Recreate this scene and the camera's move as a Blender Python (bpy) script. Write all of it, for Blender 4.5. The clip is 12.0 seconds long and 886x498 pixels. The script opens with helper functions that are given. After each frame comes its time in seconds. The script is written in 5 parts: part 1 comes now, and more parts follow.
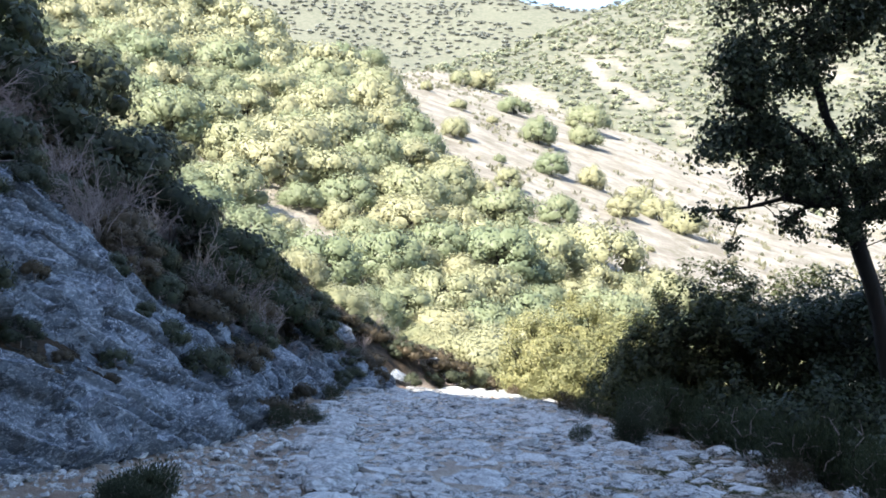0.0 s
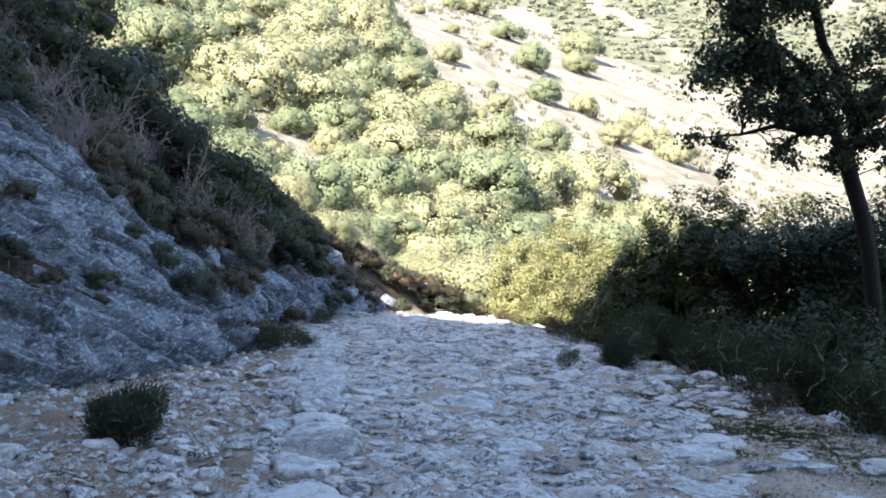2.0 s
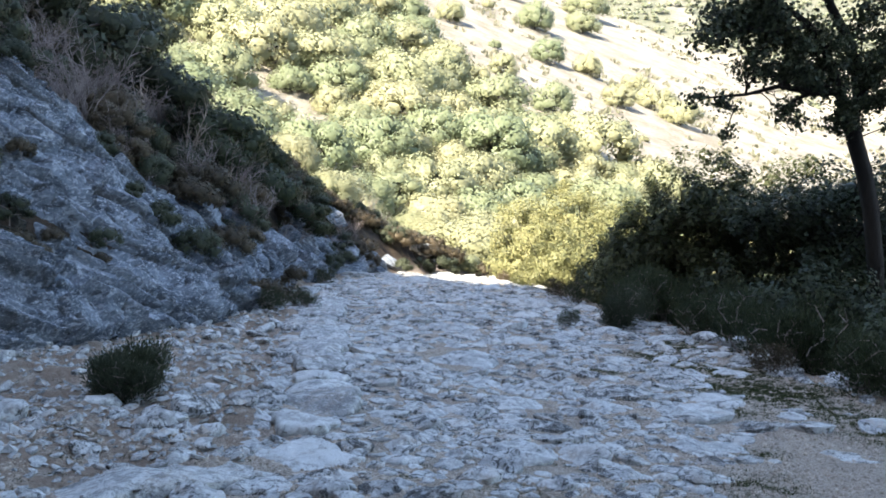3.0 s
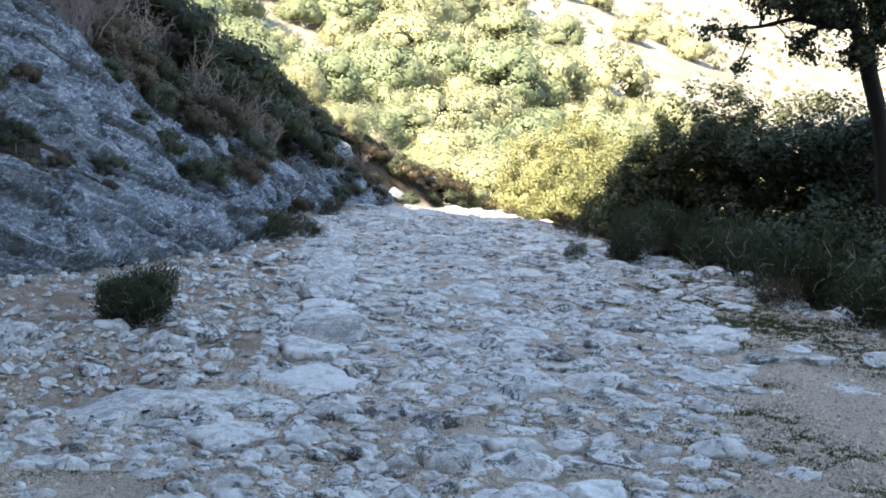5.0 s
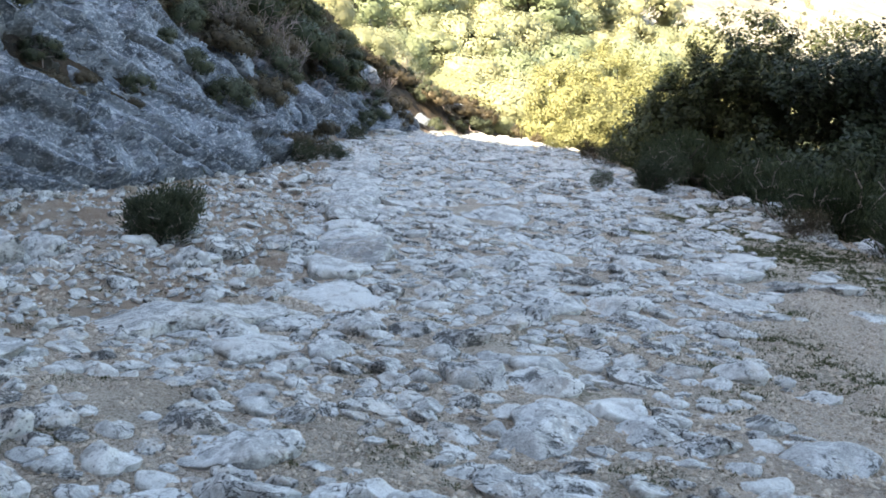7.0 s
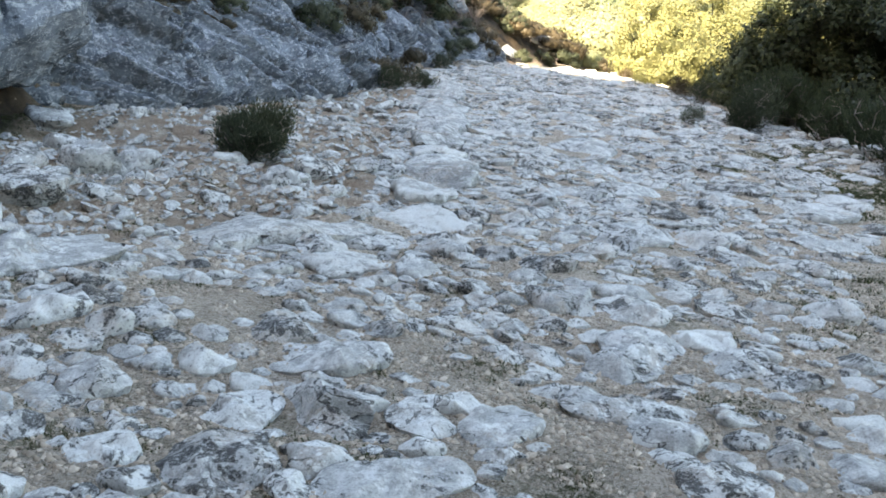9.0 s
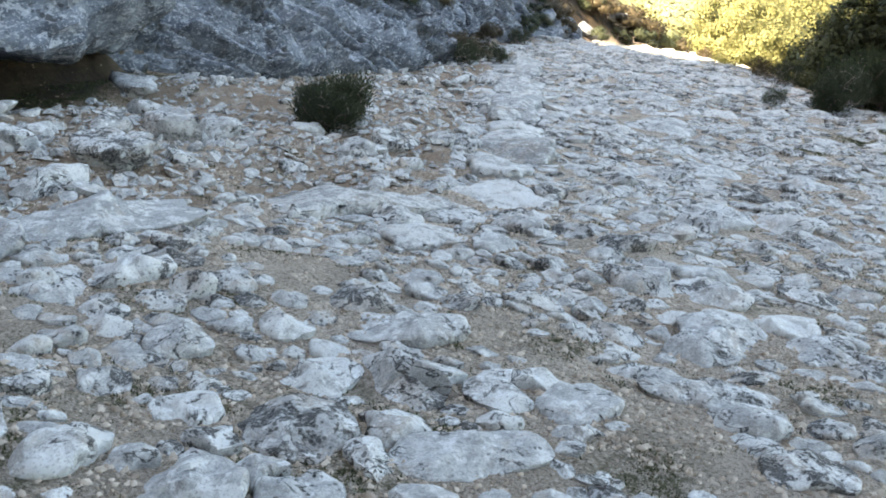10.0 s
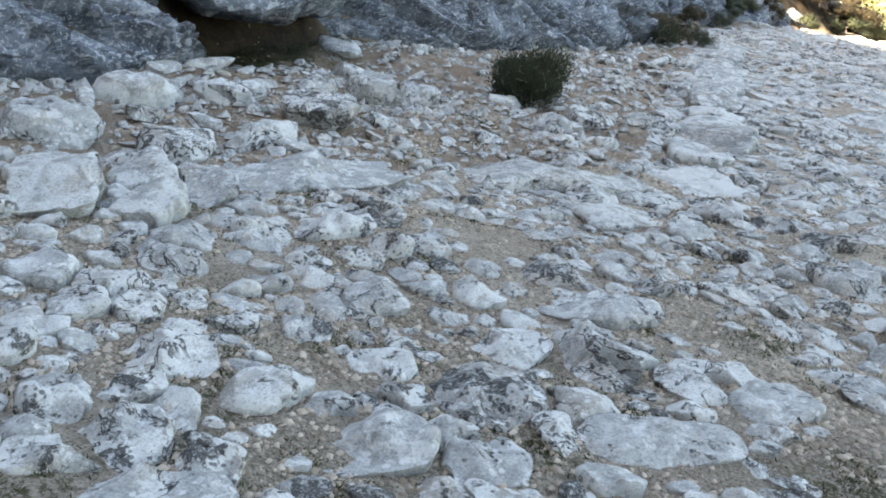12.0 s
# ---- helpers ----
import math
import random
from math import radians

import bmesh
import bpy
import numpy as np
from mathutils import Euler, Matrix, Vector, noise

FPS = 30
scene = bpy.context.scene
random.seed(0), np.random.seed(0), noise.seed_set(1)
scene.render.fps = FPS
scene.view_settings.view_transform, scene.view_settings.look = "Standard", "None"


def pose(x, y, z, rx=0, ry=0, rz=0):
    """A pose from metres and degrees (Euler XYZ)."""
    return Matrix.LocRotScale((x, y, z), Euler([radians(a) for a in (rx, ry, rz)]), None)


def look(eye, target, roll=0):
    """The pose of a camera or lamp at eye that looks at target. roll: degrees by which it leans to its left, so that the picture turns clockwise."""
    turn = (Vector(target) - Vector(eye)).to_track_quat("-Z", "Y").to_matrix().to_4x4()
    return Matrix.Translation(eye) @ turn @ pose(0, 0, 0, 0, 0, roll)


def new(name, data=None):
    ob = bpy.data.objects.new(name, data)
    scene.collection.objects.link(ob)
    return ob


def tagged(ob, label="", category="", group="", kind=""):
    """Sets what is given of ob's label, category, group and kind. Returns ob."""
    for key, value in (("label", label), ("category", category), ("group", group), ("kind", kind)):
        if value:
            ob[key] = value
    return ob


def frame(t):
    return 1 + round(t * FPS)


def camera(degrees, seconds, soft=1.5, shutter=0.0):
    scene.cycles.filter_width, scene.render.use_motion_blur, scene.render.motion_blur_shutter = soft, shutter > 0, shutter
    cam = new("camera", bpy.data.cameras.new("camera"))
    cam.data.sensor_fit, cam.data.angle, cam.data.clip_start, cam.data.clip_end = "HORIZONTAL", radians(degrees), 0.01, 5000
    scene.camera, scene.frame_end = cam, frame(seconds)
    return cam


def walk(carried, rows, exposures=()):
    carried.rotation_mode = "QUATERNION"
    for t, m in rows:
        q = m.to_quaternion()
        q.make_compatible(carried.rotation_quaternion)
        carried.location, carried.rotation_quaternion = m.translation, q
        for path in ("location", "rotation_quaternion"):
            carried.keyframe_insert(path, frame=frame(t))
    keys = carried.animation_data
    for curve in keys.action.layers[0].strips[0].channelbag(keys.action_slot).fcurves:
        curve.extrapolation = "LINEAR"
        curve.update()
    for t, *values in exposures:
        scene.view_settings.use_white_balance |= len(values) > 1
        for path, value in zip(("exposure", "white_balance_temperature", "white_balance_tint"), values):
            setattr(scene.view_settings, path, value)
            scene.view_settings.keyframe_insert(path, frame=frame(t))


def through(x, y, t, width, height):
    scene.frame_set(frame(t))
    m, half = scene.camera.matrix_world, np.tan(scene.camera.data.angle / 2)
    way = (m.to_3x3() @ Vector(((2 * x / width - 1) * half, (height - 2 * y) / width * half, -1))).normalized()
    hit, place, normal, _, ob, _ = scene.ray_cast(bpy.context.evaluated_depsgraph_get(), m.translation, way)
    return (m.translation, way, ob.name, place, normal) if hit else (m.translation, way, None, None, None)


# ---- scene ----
import itertools

cam = camera(49.3, 12.0, 1.75)

# ---- camera and path: standing on the road, tilting down and panning left ----
EYE_HEIGHT = 1.6
PATH = [  # seconds, yaw, pitch, roll, and the sway of the hand
    (0.0, 0.00, 0.00, -0.00, 0.000, 0.000, -0.000),
    (0.5, -0.05, -1.14, -0.16, -0.003, 0.021, -0.005),
    (1.0, -0.25, -2.26, -0.29, 0.001, 0.028, -0.016),
    (1.5, -0.40, -3.26, -0.37, 0.012, 0.039, -0.022),
    (2.0, -0.52, -4.32, -0.53, 0.009, 0.043, -0.034),
    (2.5, -0.52, -5.39, -0.65, 0.006, 0.049, -0.043),
    (3.0, -0.41, -6.62, -0.78, 0.011, 0.054, -0.054),
    (5.0, 0.07, -10.45, -1.32, 0.006, 0.067, -0.104),
    (5.5, 0.29, -11.29, -1.47, -0.004, 0.071, -0.125),
    (6.0, 0.62, -12.32, -1.63, -0.011, 0.068, -0.138),
    (6.5, 1.05, -13.39, -1.83, -0.005, 0.068, -0.151),
    (7.0, 1.69, -14.65, -2.06, -0.001, 0.066, -0.166),
    (9.0, 6.73, -18.69, -2.95, -0.056, 0.055, -0.234),
    (9.5, 8.88, -19.54, -3.14, -0.080, 0.059, -0.249),
    (10.0, 11.04, -20.29, -3.41, -0.111, 0.061, -0.257),
    (10.5, 13.46, -20.91, -3.65, -0.140, 0.054, -0.265),
    (11.0, 15.98, -21.41, -3.93, -0.157, 0.045, -0.271),
    (11.5, 19.01, -21.92, -4.18, -0.180, 0.038, -0.272),
    (12.0, 22.37, -22.38, -4.37, -0.196, 0.035, -0.278),
]
walk(cam, [(t, pose(x, y, EYE_HEIGHT + z, 90 + p, r, w)) for t, w, p, r, x, y, z in PATH],
     exposures=[(0.0, 2.36, 6350, 10), (3.0, 2.66, 6900, 9), (6.0, 2.96, 7650, 7), (9.0, 3.25, 8800, 7), (12.0, 3.28, 9250, 8)])

# ---- world and sun ----
SUN_AZ, SUN_EL = 140.0, 44.0        # degrees left of ahead, degrees above the horizon
sun_dir = Vector((-math.sin(radians(SUN_AZ)) * math.cos(radians(SUN_EL)),
                  math.cos(radians(SUN_AZ)) * math.cos(radians(SUN_EL)), math.sin(radians(SUN_EL))))
world = bpy.data.worlds.new("sky")
scene.world = world
world.use_nodes = True
wn = world.node_tree.nodes
sky = wn.new("ShaderNodeTexSky")
sky.sky_type = "NISHITA"
sky.sun_disc = False
sky.sun_elevation = radians(SUN_EL)
sky.sun_rotation = math.atan2(sun_dir.x, sun_dir.y)
wn["Background"].inputs["Strength"].default_value = 0.1
world.node_tree.links.new(sky.outputs[0], wn["Background"].inputs["Color"])
lamp = bpy.data.lights.new("sun", "SUN")
lamp.energy, lamp.angle, lamp.color = 3.7, radians(0.5), (1.0, 0.91, 0.77)
sun = new("sun", lamp)
sun.matrix_world = look(sun_dir * 100, (0, 0, 0))

rng = np.random.default_rng(7)


# ---- plan and ground shape ----
def sstep(a, b, v):
    t = np.clip((v - a) / (b - a), 0, 1)
    return t * t * (3 - 2 * t)


def vnoise(x, y, seed=0):
    """Value noise of plan coordinates, -1 to 1."""
    x, y = np.asarray(x, float), np.asarray(y, float)
    xi, yi = np.floor(x).astype(np.int64), np.floor(y).astype(np.int64)
    fx, fy = x - xi, y - yi
    fx, fy = fx * fx * (3 - 2 * fx), fy * fy * (3 - 2 * fy)

    def corner(i, j):
        n = (i * 374761393 + j * 668265263 + seed * 974634777) & 0x7FFFFFFF
        n = ((n ^ (n >> 13)) * 1274126177) & 0x7FFFFFFF
        return ((n ^ (n >> 16)) & 0xFFFF) / 32767.5 - 1
    a, b, c, d = corner(xi, yi), corner(xi + 1, yi), corner(xi, yi + 1), corner(xi + 1, yi + 1)
    return (a + (b - a) * fx) * (1 - fy) + (c + (d - c) * fx) * fy


def fbm(x, y, size, octaves=4, seed=0):
    v, amp = 0.0, 1.0
    for k in range(octaves):
        v = v + amp * vnoise(np.asarray(x) / size + 17.3 * k, np.asarray(y) / size - 9.1 * k, seed + k)
        size, amp = size * 0.5, amp * 0.5
    return v


def smax(a, b, k):
    h = np.clip(0.5 + 0.5 * (a - b) / k, 0, 1)
    return b + (a - b) * h + k * h * (1 - h)


def along(ys, xs):
    return lambda y: np.interp(y, ys, xs)


toe_x = along([-10, 2.5, 3.9, 4.3, 4.6, 4.9, 5.3, 5.65, 6.2, 6.7, 7.2, 8.1, 8.4, 8.7, 9.1, 9.8, 11.4, 14, 17.7, 21.4, 23.7, 32],
              [-8, -6.0, -5.0, -4.8, -4.58, -4.48, -4.38, -4.3, -4.6, -4.6, -4.45, -4.4, -4.15, -3.8, -3.5, -3.35, -2.6, -2.4, -2.3, -1.2, -0.1, 5])      # foot of the rock bank
kerb_x = along([0, 2.5, 2.8, 3.4, 4.4, 5.5, 7.8, 12, 14.6, 18, 21, 24],
               [-3.4, -2.85, -2.6, -2.45, -1.9, -1.0, -1.1, -1.58, -1.86, -1.95, -1.0, 0.2])  # left edge of the paving
edge_x = along([-10, 0, 5, 8.8, 9.6, 11, 12, 13.4, 16.2, 19, 24, 32],
               [7, 5.6, 4.9, 4.2, 4.0, 3.9, 3.75, 3.5, 3.0, 2.5, 2.3, 4])                # right shoulder, where the ground falls away
ridge_y = along([-60, -35, -20, -11, 0, 8, 19, 30, 37, 60], [140, 130, 113, 114, 156, 150, 150, 150, 132, 100])
crest_z = along([-40, -10, 0, 4.5, 7, 8.5, 10, 11.3, 12.3, 14.4, 16, 20, 40], [25, 24, 22.5, 20, 17, 15.4, 14.6, 14.3, 13.4, 14.3, 16.0, 16, 16])


def slope_z(x, y):
    """The sunny hillside across the gully."""
    z = -1.7 - 0.32 * (x - 1.4) + 0.265 * (y - 35) + 0.5 * fbm(x, y, 22, 3, 5) * sstep(33, 60, y)
    return z - 0.8 * np.maximum(y - ridge_y(x), 0)


def height(x, y):
    x, y = np.asarray(x, float), np.asarray(y, float)
    zr = -0.045 * np.clip(x, -8, 5) - 0.07 * np.minimum(y, 20.8) - 0.17 * np.maximum(y - 20.8, 0)
    d = np.maximum(toe_x(y) - x, 0)
    steep = np.interp(y, [9, 13, 18, 24], [2.6, 1.9, 1.2, 0.8])
    bank = np.minimum(d, steep) * 1.25 + np.clip(d - steep, 0, 7) * 0.76 + np.maximum(d - steep - 7, 0) * 0.4
    bank = np.maximum(bank - 0.6 * np.maximum(y - 24, 0) * sstep(0, 3, d), 0)
    bank = bank * np.interp(y, [18, 22, 26, 30, 34], [1, 0.92, 0.55, 0.18, 0])
    bank = bank + 0.35 * fbm(x, y, 2.5, 3, 31) * sstep(0.3, 2.0, d)
    drop = np.maximum(x - edge_x(y), 0)
    near = zr + bank - 0.62 * np.minimum(drop, 18) - 0.1 * np.maximum(drop - 18, 0)
    near = near - 0.3 * np.maximum(y - 45, 0)
    near = near + 0.03 * fbm(x, y, 0.9, 3, 3) + 0.014 * fbm(x, y, 0.22, 2, 4)
    near = near + 0.05 * sstep(-0.2, 0.4, x - toe_x(y)) * sstep(-0.3, 0.3, kerb_x(y) - x) * fbm(x, y, 0.6, 3, 6) * (y < 24)
    z = smax(near, slope_z(x, y), 0.8)
    # the hill beyond the ridge, and the farthest one
    far = np.minimum(0.5 * (y - 185) + 2, 64 + 0.60 * (x - 5) + 0.02 * (y - 300)) + 5 * fbm(x, y, 90, 4, 9)
    z = smax(z, np.where(y > 120, np.clip(far, -200, 150), -200), 3.0)
    last = np.minimum(0.5 * (y - 480), 258 + 0.3 * np.maximum(90 - x, 0) - 16 * np.exp(-((x - 138) / 45) ** 2)) + 14 * fbm(x, y, 240, 5, 21)
    z = smax(z, np.where(y > 300, np.minimum(last, 330), -200), 5.0)
    back = 0.45 * np.maximum(-y - 6, 0)
    z = z + np.where(-y < 150, back, 0.45 * 144)
    # the unseen steep hill behind and left, its crest shaped to shade the road
    sunward, across = -0.643 * x - 0.766 * y, -0.766 * x + 0.643 * y
    crest = 15.5 + crest_z(across) + 0.5 * fbm(x, y, 5, 3, 35)
    foot = np.interp(across, [-20, 4, 10, 18], [9, 9, 6.5, 5.5])
    hill = np.minimum((sunward - foot) / (14 - foot) * crest, crest - 0.35 * (sunward - 14)) - 2
    return np.where(sunward > foot, np.maximum(z, hill), z)


# ---- meshes and materials ----
def mk_mesh(name, verts, faces, smooth=True):
    """A mesh from an array of points and an array of equal-sized faces."""
    verts, faces = np.asarray(verts, np.float32), np.asarray(faces, np.int32)
    me = bpy.data.meshes.new(name)
    n, k = faces.shape
    me.vertices.add(len(verts))
    me.vertices.foreach_set("co", verts.ravel())
    me.loops.add(n * k)
    me.loops.foreach_set("vertex_index", faces.ravel())
    me.polygons.add(n)
    me.polygons.foreach_set("loop_start", np.arange(0, n * k, k, dtype=np.int32))
    me.polygons.foreach_set("use_smooth", np.full(n, smooth))
    me.update(calc_edges=True)
    me.validate()
    return me


def part(name, me, material, parent=None, label="", at=None):
    ob = new(name, me)
    if material and not me.materials:
        me.materials.append(material)
    if parent:
        ob.parent = parent
    if at is not None:
        ob.matrix_basis = at
    return tagged(ob, label)


def grid_faces(nu, nv, wrap=False):
    """Quads of a grid of nv rows of nu points; wrap closes each row to a ring."""
    i = np.arange(nu * nv).reshape(nv, nu)
    if wrap:
        i = np.concatenate([i, i[:, :1]], 1)
    return np.stack([i[:-1, :-1], i[:-1, 1:], i[1:, 1:], i[1:, :-1]], -1).reshape(-1, 4)


class Mat:
    """A short way to write node materials."""

    def __init__(self, name, rough=0.9):
        self.m = bpy.data.materials.new(name)
        self.m.use_nodes = True
        self.t = self.m.node_tree
        self.b = self.t.nodes["Principled BSDF"]
        self.b.inputs["Roughness"].default_value = rough
        self.b.inputs["Specular IOR Level"].default_value = 0.25
        self.geo = self.t.nodes.new("ShaderNodeNewGeometry")
        self.pos = self.geo.outputs["Position"]

    def put(self, a, socket):
        if isinstance(a, bpy.types.NodeSocket):
            self.t.links.new(a, socket)
        elif isinstance(a, tuple) and len(a) == 3 and socket.type == "RGBA":
            socket.default_value = (*a, 1)
        else:
            socket.default_value = a

    def noise(self, scale, detail=4.0, rough=0.55, warp=0.0, at=None):
        n = self.t.nodes.new("ShaderNodeTexNoise")
        n.inputs["Scale"].default_value, n.inputs["Detail"].default_value = scale, detail
        n.inputs["Roughness"].default_value, n.inputs["Distortion"].default_value = rough, warp
        self.t.links.new(at or self.pos, n.inputs["Vector"])
        return n.outputs["Fac"]

    def cells(self, scale, feature="F1", out="Distance", at=None):
        n = self.t.nodes.new("ShaderNodeTexVoronoi")
        n.feature = feature
        n.inputs["Scale"].default_value = scale
        self.t.links.new(at or self.pos, n.inputs["Vector"])
        return n.outputs[out]

    def squash(self, sx, sy, sz, turn=(0, 0, 0)):
        n = self.t.nodes.new("ShaderNodeMapping")
        n.inputs["Scale"].default_value = (sx, sy, sz)
        n.inputs["Rotation"].default_value = [radians(a) for a in turn]
        self.t.links.new(self.pos, n.inputs["Vector"])
        return n.outputs[0]

    def step(self, v, lo, hi):
        n = self.t.nodes.new("ShaderNodeMapRange")
        n.interpolation_type = "SMOOTHSTEP"
        self.put(v, n.inputs["Value"])
        n.inputs["From Min"].default_value, n.inputs["From Max"].default_value = lo, hi
        return n.outputs["Result"]

    def math(self, op, a, b=0.0):
        n = self.t.nodes.new("ShaderNodeMath")
        n.operation = op
        self.put(a, n.inputs[0])
        self.put(b, n.inputs[1])
        return n.outputs[0]

    def mix(self, f, a, b, blend="MIX"):
        n = self.t.nodes.new("ShaderNodeMix")
        n.data_type, n.blend_type = "RGBA", blend
        self.put(f, n.inputs[0])
        self.put(a, n.inputs[6])
        self.put(b, n.inputs[7])
        return n.outputs[2]

    def attr(self, name):
        n = self.t.nodes.new("ShaderNodeAttribute")
        n.attribute_name = name
        return n.outputs["Fac"]

    def island(self):
        return self.geo.outputs["Random Per Island"]

    def each(self):
        return self.t.nodes.new("ShaderNodeObjectInfo").outputs["Random"]

    def bump(self, h, strength=0.5, dist=0.02, after=None):
        n = self.t.nodes.new("ShaderNodeBump")
        n.inputs["Strength"].default_value, n.inputs["Distance"].default_value = strength, dist
        self.put(h, n.inputs["Height"])
        if after:
            self.t.links.new(after, n.inputs["Normal"])
        return n.outputs[0]

    def done(self, color, normal=None, rough=None):
        self.put(color, self.b.inputs["Base Color"])
        if normal:
            self.t.links.new(normal, self.b.inputs["Normal"])
        if rough is not None:
            self.put(rough, self.b.inputs["Roughness"])
        return self.m


def stone_material(name, per_object, pitted=0.85, lichened=0.9, tone=1.0, earthy=0.3):
    """Grey limestone with round pale lichens, black crusts in its creases and earth rubbed in."""
    m = Mat(name, 0.9)
    pick = m.each() if per_object else m.island()
    other = m.math("FRACT", m.math("MULTIPLY", pick, 7.31))
    grain = m.noise(16, 10, 0.78, 0.2)
    base = m.mix(m.step(grain, 0.38, 0.62), (0.31 * tone, 0.32 * tone, 0.322 * tone), (0.50 * tone, 0.512 * tone, 0.51 * tone))
    base = m.mix(m.math("MULTIPLY", m.step(pick, 0.45, 1.0), 0.45), base, (0.50, 0.485, 0.455))
    base = m.mix(m.math("MULTIPLY", m.step(other, 0.55, 1.0), 0.35), base, (0.30, 0.30, 0.295))
    rub = m.step(m.math("ADD", m.noise(6, 7, 0.66, 0.2), m.math("MULTIPLY", m.math("SUBTRACT", other, 0.5), 0.10)), 0.52, 0.60)
    base = m.mix(m.math("MULTIPLY", rub, earthy), base, (0.44, 0.365, 0.30))
    # pale lichens: ragged crusts and small round ones
    wob = m.noise(26, 6, 0.75)
    where = m.step(m.noise(4.3, 4, 0.6), 0.44, 0.56)
    crust = m.step(m.math("ADD", m.noise(8, 9, 0.70, 0.2), m.math("MULTIPLY", m.math("SUBTRACT", pick, 0.5), 0.14)), 0.503, 0.525)
    base = m.mix(m.math("MULTIPLY", crust, 0.8 * lichened), base, (0.64, 0.662, 0.66))
    for size, seed in ((17, 0.40), (34, 0.45)):
        edge = m.math("ADD", m.cells(size), m.math("MULTIPLY", wob, 0.75))
        some = m.math("MULTIPLY", m.step(m.cells(size, out="Color"), 0.42, 0.60), where)
        base = m.mix(m.math("MULTIPLY", m.math("MULTIPLY", m.step(edge, seed + 0.28, seed + 0.22), some), 0.85 * lichened), base, (0.68, 0.70, 0.695))
    # black crusts and narrow clefts
    dark = m.step(m.math("ADD", m.noise(9, 10, 0.74, 0.4), m.math("MULTIPLY", m.math("SUBTRACT", other, 0.5), 0.14)), 0.575, 0.592)
    vein = m.step(m.math("ABSOLUTE", m.math("SUBTRACT", m.noise(5, 6, 0.6, 0.8), 0.5)), 0.016, 0.005)
    vein = m.math("MULTIPLY", vein, m.step(m.noise(3.1, 3), 0.46, 0.56))
    dark = m.math("MAXIMUM", m.math("MULTIPLY", dark, m.step(m.noise(70, 5, 0.75), 0.40, 0.48)), vein)
    base = m.mix(m.math("MULTIPLY", dark, pitted), base, (0.04, 0.04, 0.042))
    fine = m.noise(120, 4, 0.75)
    base = m.mix(m.math("MULTIPLY", m.step(fine, 0.55, 0.60), 0.45), base, (0.13, 0.128, 0.12))
    base = m.mix(m.math("MULTIPLY", m.step(fine, 0.43, 0.38), 0.35), base, (0.70, 0.72, 0.71))
    black = m.math("MULTIPLY", m.step(m.cells(42), 0.33, 0.24), m.step(m.math("ADD", m.noise(5, 4, 0.6), m.math("MULTIPLY", m.math("SUBTRACT", other, 0.5), 0.2)), 0.54, 0.58))
    base = m.mix(m.math("MULTIPLY", black, 0.8 * pitted), base, (0.035, 0.036, 0.038))
    n1 = m.bump(grain, 0.5, 0.02)
    n2 = m.bump(m.noise(60, 6, 0.8), 0.7, 0.008, n1)
    n3 = m.bump(m.math("SUBTRACT", 1.0, dark), pitted, 0.012, n2)
    return m.done(base, n3)


def rock_material(name, cracked):
    """Blue-grey limestone: pale flakes, dark stains along its beds, clefts blackened for their shade."""
    m = Mat(name, 0.85)
    bed = m.squash(1.0, 0.75, 1.7, (0, 38, 14))
    base = m.mix(m.step(m.noise(2.2, 8, 0.72, 0.4, at=bed), 0.38, 0.60), (0.07, 0.088, 0.112), (0.19, 0.22, 0.26))
    base = m.mix(m.math("MULTIPLY", m.step(m.noise(14, 7, 0.72, 0.2, at=bed), 0.545, 0.565), 0.6), base, (0.47, 0.505, 0.55))
    base = m.mix(m.math("MULTIPLY", m.step(m.noise(45, 5, 0.7), 0.575, 0.60), 0.6), base, (0.55, 0.58, 0.62))
    stain = m.step(m.noise(5, 9, 0.74, 0.6, at=bed), 0.57, 0.60)
    base = m.mix(m.math("MULTIPLY", stain, 0.88), base, (0.045, 0.05, 0.058))
    base = m.mix(m.math("MULTIPLY", m.step(m.noise(26, 7, 0.75, 0.3), 0.57, 0.59), 0.55), base, (0.05, 0.054, 0.06))
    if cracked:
        # Clefts blackened in colour for their shade; mossy hollows share the mask.
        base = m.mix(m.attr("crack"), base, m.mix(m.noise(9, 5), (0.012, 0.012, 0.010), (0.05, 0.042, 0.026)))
    n1 = m.bump(m.noise(5, 8, 0.7, 0.2, at=bed), 0.5, 0.03)
    n2 = m.bump(m.noise(26, 7, 0.75), 0.55, 0.02, n1)
    return m.done(base, n2)


